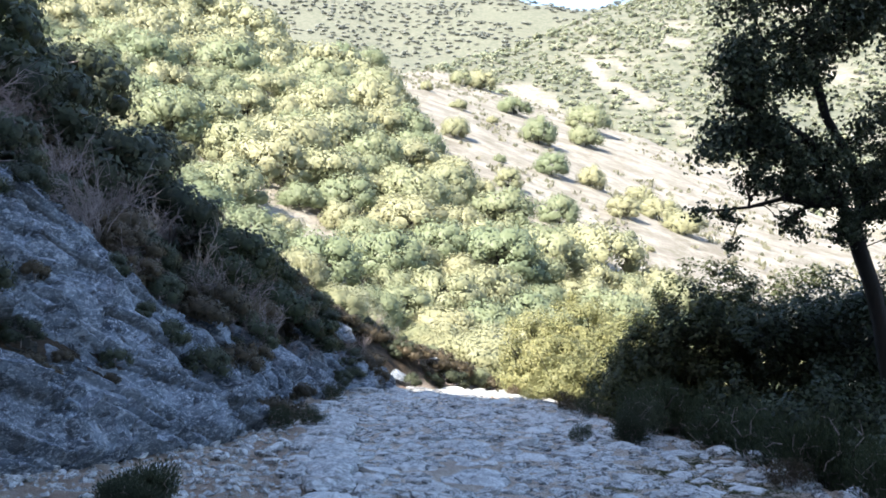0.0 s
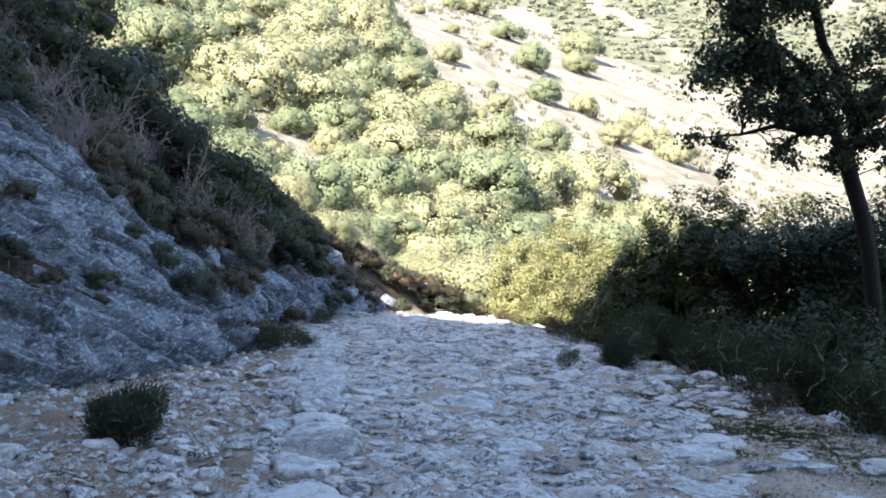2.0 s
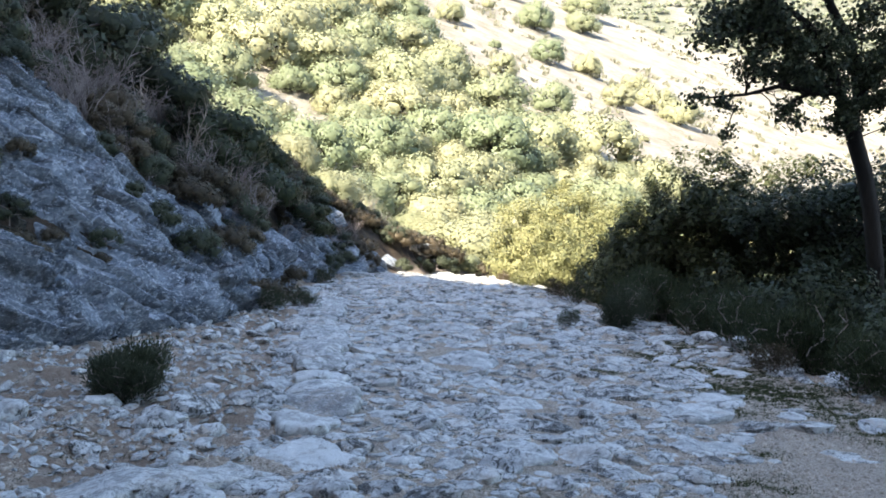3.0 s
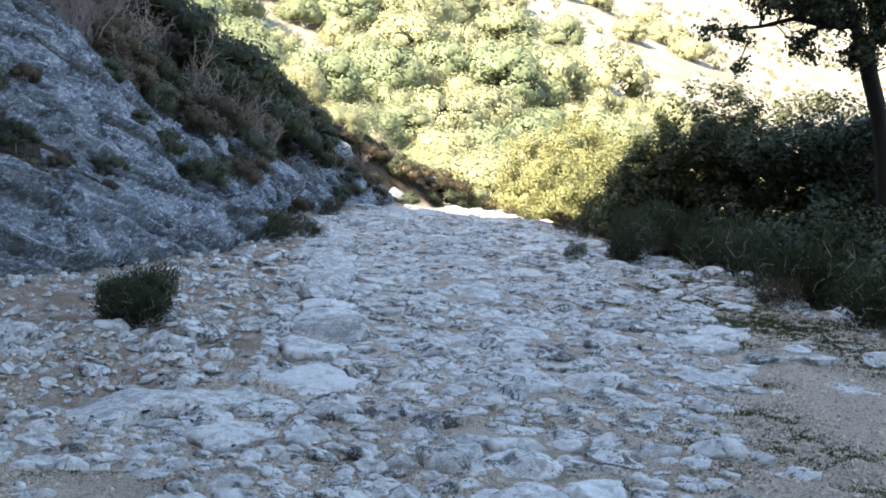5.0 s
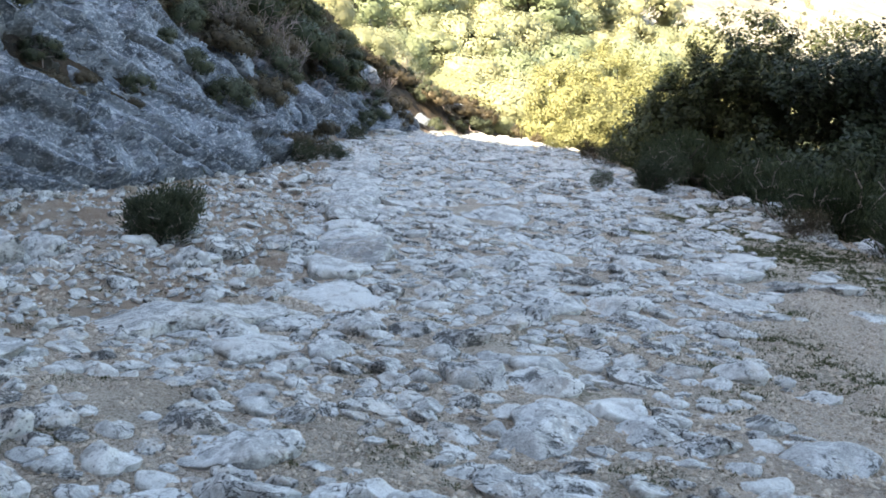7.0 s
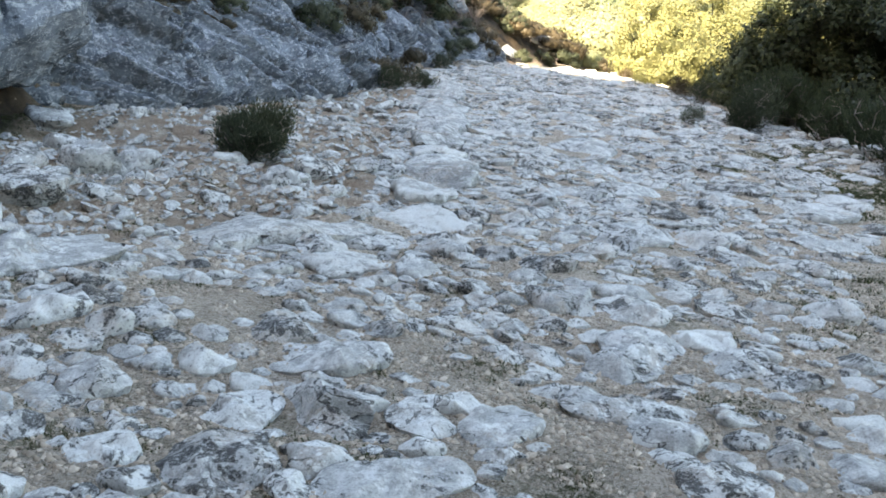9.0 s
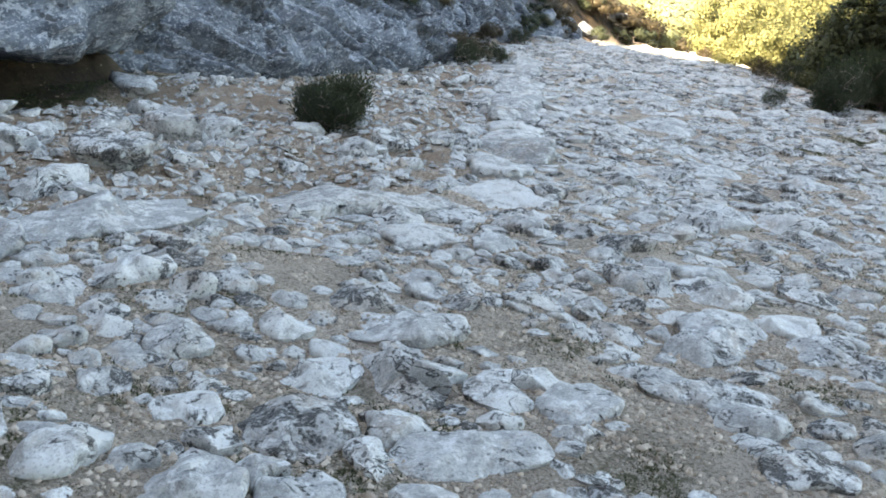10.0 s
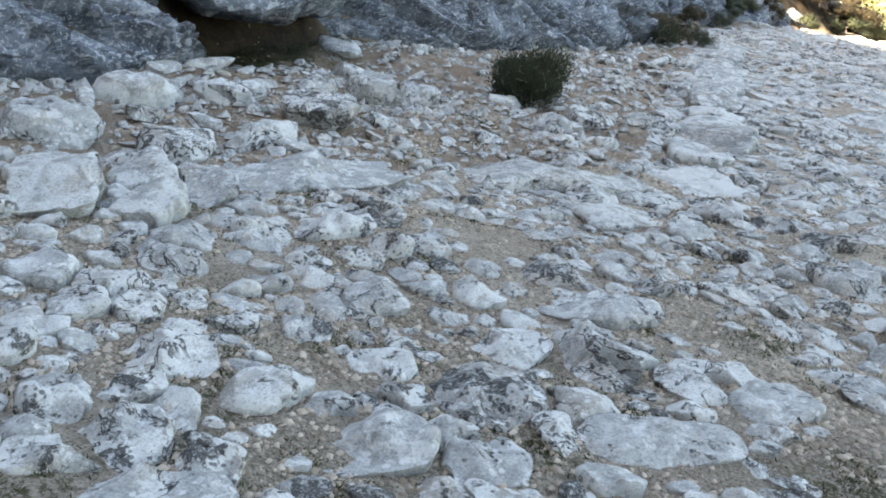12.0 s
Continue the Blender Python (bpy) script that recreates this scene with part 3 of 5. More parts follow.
def shrub_meshes(seed, leaf_count=2600, size=0.075, lobes=26, stems=9, sprawl=1.0):
    """A rounded evergreen shrub of about one metre radius: leaves over the many lobes of a dome, on a fork of stems."""
    r = np.random.default_rng(seed)
    d = r.normal(size=(lobes * 3, 3))
    d /= np.linalg.norm(d, axis=1)[:, None]
    d = d[d[:, 2] > -0.35][:lobes]
    axes = np.array([r.uniform(0.55, 0.8) * sprawl, r.uniform(0.55, 0.8) * sprawl, r.uniform(0.42, 0.66)])
    centre = np.array([0, 0, 0.38])
    c = centre + d * axes * r.uniform(0.8, 1.04, (len(d), 1))
    rad = r.uniform(0.15, 0.30, len(d))
    pick = r.choice(len(d), leaf_count * 3, p=rad ** 2 / (rad ** 2).sum())
    o = r.normal(size=(len(pick), 3))
    o /= np.linalg.norm(o, axis=1)[:, None]
    p = c[pick] + o * (rad[pick] * r.uniform(0.7, 1.2, len(pick)))[:, None]
    gap = np.linalg.norm(p[:, None] - c[None], axis=2) - 0.85 * rad[None]
    gap[np.arange(len(p)), pick] = 1
    ok = np.where((gap.min(1) > 0) & (p[:, 2] > 0.03))[0][:leaf_count]
    out = 0.8 * o[ok] + 0.55 * (p[ok] - centre) / np.linalg.norm(p[ok] - centre, axis=1)[:, None]
    bits = (BALL[None] * (0.62 * rad)[:, None, None] + c[:, None]).reshape(-1, 3)
    round_ = (bits - np.repeat(c, len(BALL), 0)) + 0.4 * (bits - centre)
    crown = leaf_shell("foliage", p[ok], out, size, r, bits, round_ / np.linalg.norm(round_, axis=1)[:, None])
    v, f = tubes(grow([[None, (0, 0, -0.25), (0.03, 0.02, 0.2), (0.05, -0.03, 0.45)]], c[:stems], r, 0.3, 0.014), 3)
    return crown, mk_mesh("stem", v, f)


def twig_mesh(seed, high=1.2, spread=0.6, stems=9, side=10, thin=0.004):
    """A bare, many-stemmed bush."""
    r = np.random.default_rng(seed)
    segs = []
    for _ in range(stems):
        a, lean = r.uniform(0, 2 * np.pi), r.uniform(0.1, 1.0)
        p = np.array([r.normal(scale=0.06), r.normal(scale=0.06), -0.1])
        d = np.array([np.cos(a) * lean * spread, np.sin(a) * lean * spread, 1.0])
        n, length = 7, high * r.uniform(0.6, 1.1)
        rad = thin * 2.2
        for i in range(n):
            q = p + d / np.linalg.norm(d) * length / n
            segs.append((p, q, rad * (1 - i / n * 0.7), rad * (1 - (i + 1) / n * 0.7)))
            d = d + r.normal(scale=0.16, size=3)
            p = q
            if i > 1:
                for _ in range(side // 4):
                    e = d / np.linalg.norm(d) + r.normal(scale=0.6, size=3)
                    b, bl = p, length * r.uniform(0.12, 0.3)
                    for k in range(2):
                        c = b + e / np.linalg.norm(e) * bl / 2
                        segs.append((b, c, thin * (1 - k * 0.35), thin * (0.7 - k * 0.35)))
                        e = e + r.normal(scale=0.25, size=3)
                        b = c
    v, f = tubes(segs, 3)
    return mk_mesh("branches", v, f)


def plant(name, label, category, crown, wood, leaf, bark, at, group="", wood_name="stem", crown_name="foliage"):
    root = tagged(new(name), label, category, group)
    root.matrix_basis = at
    if wood:
        part(wood_name, wood, bark, root)
    if crown:
        part(crown_name, crown, leaf, root)
    return root


def place(x, y, scale=1.0, turn=0.0, sink=0.0, squat=1.0):
    return Matrix.LocRotScale((x, y, float(height(x, y)) - sink), Euler((0, 0, turn)), (scale, scale, scale * squat))


# ---- the rock bank along the road ----
bank_y = np.arange(2.6, 23.2, 0.036)
bank_v = np.arange(-0.25, 4.9, 0.036)
BV, BY = np.meshgrid(bank_v, bank_y)
BX = toe_x(BY) - BV * 0.66
top_v = np.interp(BY, [2, 8.5, 11.6, 12.1, 12.6, 13.2, 14, 18, 22], [5.2, 5.2, 4.6, 3.4, 2.0, 1.5, 1.1, 0.8, 0.6]) + 0.22 * fbm(BY, BV, 1.3, 3, 51)
q = BV + 0.75 * BY + 0.10 * fbm(BY, BV, 1.6, 4, 52)
saw = lambda v, period: np.mod(v, period) / period
u = saw(q, 0.83)
ledge = 0.15 * (1 - u) * (0.55 + 0.45 * vnoise(BY * 0.7, np.floor(q / 0.83) * 3.7, 53)) - 0.07 * sstep(0.07, 0.0, u)
q2 = q + 0.09 * fbm(BY, BV, 0.7, 3, 54)
ledge = ledge + 0.05 * (1 - saw(q2, 0.31)) * sstep(-0.2, 0.5, vnoise(BY * 0.9, BV * 0.9, 59)) - 0.05 * sstep(0.10, 0.0, saw(q2, 0.31))
i2 = np.floor((q + 0.05 * fbm(BY, BV, 0.5, 2, 46)) / 0.29)
cq = BY - 0.6 * BV + 0.10 * fbm(BY, BV, 0.6, 3, 47) + 0.5 * vnoise(i2, i2 * 0, 48)
j2 = np.floor(cq / 0.62)
fq, fc = saw(q + 0.05 * fbm(BY, BV, 0.5, 2, 46), 0.29) - 0.5, saw(cq, 0.62) - 0.5
plates = 0.085 * vnoise(i2, j2, 41) + 0.15 * fq * vnoise(i2, j2, 42) + 0.17 * fc * vnoise(i2, j2, 43)
cr = BY - 0.6 * BV + 0.14 * fbm(BY, BV, 1.1, 3, 60)
cross = 0.09 * vnoise(np.floor(cr / 0.9) * 2.3, np.floor(q / 0.83) * 1.9, 55) - 0.05 * sstep(0.06, 0.0, saw(cr, 0.9))
off = 0.12 + ledge + cross + plates + 0.05 * fbm(BY, BV, 1.2, 2, 56) + 0.02 * fbm(BY, BV, 0.26, 3, 57) + 0.018 * np.abs(vnoise(BY / 0.16, BV / 0.11, 58)) * sstep(-0.3, 0.3, vnoise(BY * 0.8, BV * 0.8, 50))
q3 = q + 0.5 * cr + 0.15 * fbm(BY, BV, 1.5, 3, 63)
# Mask that darkens the clefts, whose shade this mesh is too coarse to give.
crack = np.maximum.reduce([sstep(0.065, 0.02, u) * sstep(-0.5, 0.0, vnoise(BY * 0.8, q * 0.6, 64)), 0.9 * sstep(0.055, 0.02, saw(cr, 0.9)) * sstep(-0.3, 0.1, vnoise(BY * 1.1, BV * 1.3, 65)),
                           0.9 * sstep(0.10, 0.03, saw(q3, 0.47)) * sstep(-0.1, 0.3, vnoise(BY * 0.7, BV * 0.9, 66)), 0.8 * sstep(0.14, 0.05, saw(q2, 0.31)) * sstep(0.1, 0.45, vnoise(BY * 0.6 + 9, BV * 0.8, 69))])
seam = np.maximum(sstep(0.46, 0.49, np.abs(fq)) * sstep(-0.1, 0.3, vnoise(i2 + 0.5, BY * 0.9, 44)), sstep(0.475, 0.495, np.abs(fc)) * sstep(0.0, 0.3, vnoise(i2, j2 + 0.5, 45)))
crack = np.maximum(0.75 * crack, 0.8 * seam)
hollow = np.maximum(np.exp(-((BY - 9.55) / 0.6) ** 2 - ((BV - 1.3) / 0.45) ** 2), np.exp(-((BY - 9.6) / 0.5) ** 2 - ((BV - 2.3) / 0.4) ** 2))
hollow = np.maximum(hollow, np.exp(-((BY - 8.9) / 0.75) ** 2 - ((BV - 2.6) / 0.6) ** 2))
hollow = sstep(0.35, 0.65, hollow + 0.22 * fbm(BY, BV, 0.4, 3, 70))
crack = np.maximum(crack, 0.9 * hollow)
off = off - 0.07 * crack - 0.10 * hollow
off = off - 0.75 * sstep(0, 0.5, BV - top_v) - 0.35 * sstep(0.05, -0.25, BV)
off = off - 0.45 * sstep(0.32, 0.5, fbm(BY, BV, 1.7, 3, 58)) * sstep(11.5, 14, BY)
recess = np.exp(-(((BY - 7.0) / 0.95) ** 2 + ((BV - 0.15) / 0.55) ** 2))
off = off - 0.55 * recess
BZ = height(BX, BY) + off * 0.65
face = mk_mesh("rock_face", np.stack([BX + off * 0.75, BY, BZ], -1).reshape(-1, 3), grid_faces(len(bank_v), len(bank_y))[:, ::-1])
face.set_sharp_from_angle(angle=radians(24))
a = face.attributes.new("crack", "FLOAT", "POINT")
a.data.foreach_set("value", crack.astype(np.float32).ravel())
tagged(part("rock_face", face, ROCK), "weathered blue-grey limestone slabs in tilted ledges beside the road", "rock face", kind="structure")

for x, y, z, rx, ry, rz, seed, turn in [(-4.45, 6.4, 0.42, 0.8, 0.98, 0.62, 3, 20), (-4.4, 7.65, 0.28, 0.5, 0.62, 0.5, 5, -15), (-5.35, 5.2, 1.35, 0.8, 0.7, 0.7, 8, 40)]:
    ob = part("boulder", lump("boulder", seed, rx, ry, rz, 64, 40, 0.22, 9, -0.8), BOULDER, at=pose(x, y, z, 8, -10, turn))
    tagged(ob, "large overhanging lichen-covered boulder at the bank's foot", "boulder", "boulders under the bank")

r = np.random.default_rng(37)
blocks = [(-3.55, 12.35, 0.28), (-3.42, 13.5, 0.36), (-3.2, 13.2, 0.3), (-3.75, 12.1, 0.24), (-2.75, 12.5, 0.3), (-3.05, 12.6, 0.25), (-2.6, 16.4, 0.3), (-2.35, 17.6, 0.26), (-1.7, 19.8, 0.28), (-1.2, 21.0, 0.24), (-3.35, 12.9, 0.34), (-3.15, 13.35, 0.3), (-3.6, 12.6, 0.3), (-2.95, 13.9, 0.28), (-2.75, 14.6, 0.36), (-3.1, 14.9, 0.3), (-2.6, 15.5, 0.3), (-2.9, 16.2, 0.4), (-2.55, 16.9, 0.28),
          (-2.5, 17.8, 0.34), (-2.8, 18.6, 0.3), (-2.2, 19.3, 0.3), (-2.0, 20.2, 0.36), (-1.5, 21.2, 0.3), (-2.3, 21.0, 0.3), (-1.0, 22.2, 0.28), (-2.6, 14.0, 0.22), (-2.5, 16.3, 0.2)]
for i, (x, y, w) in enumerate(blocks):
    ob = part("outcrop", lump("outcrop", 200 + i, w * 1.25, w * 0.9, w * 0.8, 34, 20, 0.2, 9, -0.7), BOULDER,
              at=Matrix.LocRotScale((x, y, float(height(x, y)) + 0.1 * w), Euler((r.uniform(-0.2, 0.2), 0.55 + r.uniform(-0.2, 0.2), r.uniform(-0.6, 0.6))), None))
    tagged(ob, "broken pale limestone block jutting from the bank", "rock", "blocks in the bank")

# ---- stones set in the road ----
# big stones that stand out: plan x, y, half width, half length, turn
BIG = [(-0.41, 2.40, 0.23, 0.12, 28), (-0.91, 2.40, 0.17, 0.17, 60), (-1.07, 1.95, 0.17, 0.13, 30), (-1.54, 1.58, 0.12, 0.12, 0),
       (-1.40, 1.40, 0.24, 0.08, 34), (-0.12, 2.84, 0.15, 0.11, 36), (-0.78, 3.28, 0.22, 0.15, 5), (-0.96, 2.76, 0.17, 0.11, 70),
       (-1.42, 2.02, 0.15, 0.09, 80), (-1.72, 2.00, 0.13, 0.12, 38), (-1.79, 1.62, 0.09, 0.10, 37), (-1.72, 1.80, 0.10, 0.08, 37),
       (-1.32, 1.60, 0.08, 0.07, 35), (-0.78, 2.06, 0.11, 0.10, 35), (-1.24, 2.38, 0.11, 0.10, 38), (-0.38, 2.82, 0.08, 0.13, 50)]
BIG += [(-0.64, 2.75, 0.11, 0.09, 38), (-2.12, 2.08, 0.09, 0.09, 40), (-1.98, 2.18, 0.08, 0.09, 40), (-1.47, 2.80, 0.11, 0.10, 41),
        (-1.19, 3.10, 0.10, 0.10, 41), (-0.01, 4.92, 0.20, 0.12, 30), (-1.89, 3.27, 0.17, 0.11, 45), (-0.66, 2.28, 0.06, 0.10, 36),
        (-0.30, 2.98, 0.16, 0.06, 0), (-1.55, 2.46, 0.08, 0.09, 40), (0.44, 3.78, 0.19, 0.19, 24), (0.34, 3.15, 0.27, 0.11, 10)]
BIG += [(0.80, 3.78, 0.15, 0.13, 23), (0.43, 2.96, 0.13, 0.12, 21), (0.56, 2.63, 0.14, 0.10, 10), (1.02, 3.72, 0.17, 0.11, 23),
        (1.65, 5.80, 0.21, 0.19, 15), (0.71, 4.06, 0.14, 0.15, 11), (0.40, 4.29, 0.18, 0.15, 11), (1.49, 6.18, 0.15, 0.12, 16),
        (1.91, 6.45, 0.27, 0.15, 16)]
# the flat kerb slabs along the old edge
SLABS = [(-2.97, 2.90, 0.18, 0.35, 44, 0.055), (-2.78, 3.22, 0.13, 0.22, 50, 0.06), (-2.52, 2.95, 0.12, 0.14, 10, 0.05), (-2.58, 3.38, 0.11, 0.28, 44, 0.06),
         (-2.34, 3.74, 0.50, 0.18, 52, 0.065), (-1.47, 5.02, 0.56, 0.24, 42, 0.065), (-0.80, 5.65, 0.30, 0.26, 46, -0.025),
         (-1.0, 4.55, 0.2, 0.16, 42, -0.01)]
row = np.random.default_rng(22)
y = 6.25
while y < 14.5:
    half = float(row.uniform(0.2, 0.36))
    SLABS.append((float(kerb_x(y + half)) + float(row.uniform(0.16, 0.26)), y + half, float(row.uniform(0.2, 0.3)), half, math.degrees(math.atan2(float(kerb_x(y) - kerb_x(y + 2 * half)), 2 * half)), float(row.uniform(0.03, 0.05))))
    y += 2 * half + 0.05


def gravel_edge(y):
    return 1.1 + 0.25 * (y - 3.9)


def scatter(x0, x1, y0, y1, gap, tries, r, keep, wide=1.0):
    """Points at least gap(x, y) apart, or that over wide along x."""
    cand = np.stack([r.uniform(x0, x1, tries), r.uniform(y0, y1, tries)], 1)
    cand = cand[keep(cand[:, 0], cand[:, 1])]
    gaps = gap(cand[:, 0], cand[:, 1], r)
    buckets = {}
    out = []
    cell = float(gaps.max()) / wide
    for (x, y), g in zip(cand, gaps):
        i, j = int(x // cell), int(y // cell)
        ok = True
        for a in (-1, 0, 1):
            for b in (-1, 0, 1):
                for ox, oy, og in buckets.get((i + a, j + b), ()):
                    if (wide * (ox - x)) ** 2 + (oy - y) ** 2 < (0.5 * (g + og)) ** 2:
                        ok = False
                        break
        if ok:
            buckets.setdefault((i, j), []).append((x, y, g))
            out.append((x, y, g))
    return np.array(out)


big_all = [(b[0], b[1], b[2], b[3], b[4], 0.07) for b in BIG] + [s for s in SLABS]


def free_of_big(x, y, slack=0.05):
    ok = np.ones(np.shape(x), bool)
    for bx, by, w, l, turn, h in big_all:
        c, s = math.cos(radians(turn)), math.sin(radians(turn))
        u, v = (x - bx) * c + (y - by) * s, -(x - bx) * s + (y - by) * c
        ok &= (u / (w + slack)) ** 2 + (v / (l + slack)) ** 2 > 1
    return ok


def paved(x, y):
    ragged = np.where(y < 2.0, 0.5 * fbm(x, y, 0.8, 3, 83), 0)
    inside = (x > kerb_x(y) - 0.15 + ragged) & (x < edge_x(y) - 0.35) & free_of_big(x, y) & (y > -2.8 + 1.2 * fbm(x, y, 0.9, 3, 84))
    sparse = sstep(-0.3, 0.8, x - gravel_edge(y)) * sstep(14.5, 11.5, y)
    bare = 0.5 + 0.5 * vnoise(x / 0.22, y / 0.22, 67) < 0.86 * sparse
    for gx0, gy0, w in GRASSY:
        if w > 0.2:
            inside &= (x - gx0) ** 2 + (y - gy0) ** 2 > (0.75 * w) ** 2
    return inside & ~bare & (fbm(x, y, 0.75, 2, 68) > -0.75) & (fbm(x, y, 0.26, 2, 69) > -0.72 + 0.45 * sstep(-0.4, 0.6, x - 0.1 * (y - 3)) * sstep(7, 5, y) - 0.35 * sstep(5, 8, y))


def paving_gap(x, y, r):
    return np.clip(r.lognormal(math.log(0.104), 0.54, np.shape(x)), 0.046, 0.32) * (1 + 0.75 * sstep(3.5, 9, y))


cells = scatter(-4.2, 4.0, -4.4, 23.5, paving_gap, 140000, np.random.default_rng(21), paved, 0.74)


def fan(ring):
    th = np.linspace(0, 2 * np.pi, ring, endpoint=False)
    return th, np.stack([np.cos(th), np.sin(th)], -1)


fans = fan(30), fan(11)
road = tagged(new("paved_road"), "old road of worn rounded limestone paving", "road", kind="structure")
far_v, far_f, far_n = [], [], 0
order = np.argsort(cells[:, 1] + 0.25 * np.abs(cells[:, 0] + 0.3) + 60 * (cells[:, 1] < 0.9))
near_count = 300 - len(BIG)
for rank, k in enumerate(order):
    x, y, g = cells[k]
    th, dirs = fans[0 if rank < 1300 else 1]
    ring = len(th)
    o = cells[:, :2] - (x, y)
    o[:, 0] *= 0.74
    dd = np.hypot(o[:, 0], o[:, 1])
    sides = dirs * (0.74, 1)
    nb = np.where((dd > 1e-6) & (dd < 0.75))[0]
    if len(nb):
        share = g / (g + cells[nb, 2])
        cosv = np.maximum((sides @ (o[nb] / dd[nb][:, None]).T), 0.08)
        reach = (dd[nb] * share)[None] / cosv
        rad = (reach ** -26).sum(1) ** (-1 / 26)
    else:
        rad = np.full(ring, g * 0.5)
    sink = float(sstep(-0.2, 1.5, x - gravel_edge(y)))
    rad = np.minimum(rad, g * 0.66 / np.linalg.norm(sides, axis=1))
    if y < 11:
        for _ in range(5):
            rad = np.where(free_of_big(x + dirs[:, 0] * rad, y + dirs[:, 1] * rad, 0.012), rad, rad * 0.82)
    wave = vnoise(np.cos(th) * 1.6 + k, np.sin(th) * 1.6 + k * 0.7, 61) + 0.5 * vnoise(np.cos(th) * 4 + k, np.sin(th) * 4, 62)
    tight = float(sstep(0.8, -0.2, x) * sstep(4.8, 3.4, y))
    rad = rad * (rng.uniform(0.80 + 0.06 * tight, 1.03) + 0.06 * float(sstep(3, 6, y))) * (1 + 0.13 * wave)
    high = float(g * rng.uniform(0.18 + 0.04 * tight, 0.48 + 0.02 * tight) * (1 - 0.5 * sink) * (1 - 0.4 * sstep(4.0, 10, y)))
    v, f = stone_top(x, y, rad, max(high, 0.014), int(k), 1.0, rng.uniform(2.0, 4.5), rng.uniform(0.0, 0.32), 0.22, (1.0, 0.96, 0.86, 0.68, 0.46, 0.22) if rank < 1300 else (0.97, 0.8, 0.45))
    if rank < near_count:
        chip = mk_mesh("stone", v, f)
        chip.set_sharp_from_angle(angle=radians(38))
        part("stone", chip, STONE, road)
    else:
        far_v.append(v)
        far_f.append(f + far_n)
        far_n += len(v)
tagged(part("paving", mk_mesh("paving", np.concatenate(far_v), np.concatenate(far_f)), STONE_FAR, road), "worn grey paving stones further on", kind="stuff")
for i, (x, y, w, l, turn) in enumerate(BIG):
    v, f = stone_top(x, y, outline(56, w, l, turn, i, 2.8), (0.035 + 0.32 * min(w, l)) * (1 - 0.5 * float(sstep(0.2, 1.2, x))), 900 + i, 1.2, 3.2, 0.12, 0.10, (1.0, 0.98, 0.93, 0.82, 0.64, 0.42, 0.2))
    big = mk_mesh("stone", v, f)
    big.set_sharp_from_angle(angle=radians(38))
    part("stone", big, STONE, road)
for i, (x, y, w, l, turn, h) in enumerate(SLABS):
    v, f = stone_top(x, y, outline(64, w, l, turn, i + 3, 6.0) * (1 + 0.10 * vnoise(np.arange(64) * 0.4 + 7 * i, np.arange(64) * 0.0, 63)), h + 0.06, 950 + i, 0.6, 10.0, 0.0, 0.04, (1.0, 0.985, 0.95, 0.88, 0.72, 0.48, 0.22))
    part("kerb_slab", mk_mesh("kerb_slab", v, f), SLAB, road, "flat slab of the old kerb")

# ---- loose rocks and rubble on the verges ----
VERGE = [(-2.92, 4.95, 0.26, 0.17, 56, 0.20), (-3.02, 3.76, 0.20, 0.17, 52, 0.18), (-2.90, 4.38, 0.19, 0.13, 54, 0.15), (-3.63, 3.54, 0.2, 0.22, 54, 0.22),
         (-2.16, 3.06, 0.07, 0.06, 45, 0.07), (-3.05, 6.05, 0.2, 0.2, 60, 0.26), (-2.85, 6.3, 0.15, 0.13, 20, 0.2), (-4.09, 5.57, 0.14, 0.1, 63, 0.1),
         (-2.3, 6.75, 0.12, 0.10, 30, 0.08), (-1.75, 6.4, 0.14, 0.1, 20, 0.08), (-4.02, 7.30, 0.17, 0.40, 40, 0.10)]
VERGE += [(3.9, 11.1, 0.2, 0.15, 24, 0.2), (4.0, 13.4, 0.2, 0.2, 29, 0.34), (3.85, 10.2, 0.22, 0.2, 22, 0.2), (4.05, 9.5, 0.15, 0.12, 21, 0.11), (3.8, 9.9, 0.14, 0.1, 50, 0.1), (4.0, 9.1, 0.15, 0.11, 10, 0.1), (3.75, 10.7, 0.13, 0.1, 70, 0.1), (3.7, 11.6, 0.17, 0.13, 15, 0.14), (4.1, 10.6, 0.15, 0.2, 60, 0.18),
          (3.5, 12.2, 0.18, 0.14, 0, 0.14), (-3.9, 4.6, 0.22, 0.16, 30, 0.25), (-3.45, 4.9, 0.15, 0.12, 10, 0.14), (4.2, 9.9, 0.12, 0.16, 80, 0.14)]
VERGE += [(-0.9, 25.5, 0.4, 0.3, 10, 0.4), (-0.4, 24.6, 0.3, 0.25, 40, 0.3), (-0.6, 26.0, 0.25, 0.2, 15, 0.3), (-1.1, 25.9, 0.3, 0.2, 60, 0.3), (-0.2, 25.2, 0.2, 0.2, 0, 0.25), (-1.7, 27.5, 0.35, 0.3, 20, 0.35), (0.3, 21.6, 0.2, 0.12, 0, 0.12), (0.8, 20.9, 0.18, 0.1, 20, 0.1), (-1.4, 26.6, 0.5, 0.35, 70, 0.45), (0.1, 24.0, 0.25, 0.2, 20, 0.2), (-1.9, 29.0, 0.6, 0.4, 30, 0.6), (-2.3, 33.5, 0.6, 0.5, 0, 0.7)]
for i, (x, y, w, l, turn, h) in enumerate(VERGE):
    ob = part("rock", lump("rock", 40 + i, w * 1.15, l * 1.15, h, 30, 17, 0.18, 12, -0.5), STONE, at=place(x, y, 1, radians(turn), -0.15 * h))
    tagged(ob, "angular pale limestone rock lying on the verge", "rock", "rocks on the verges")
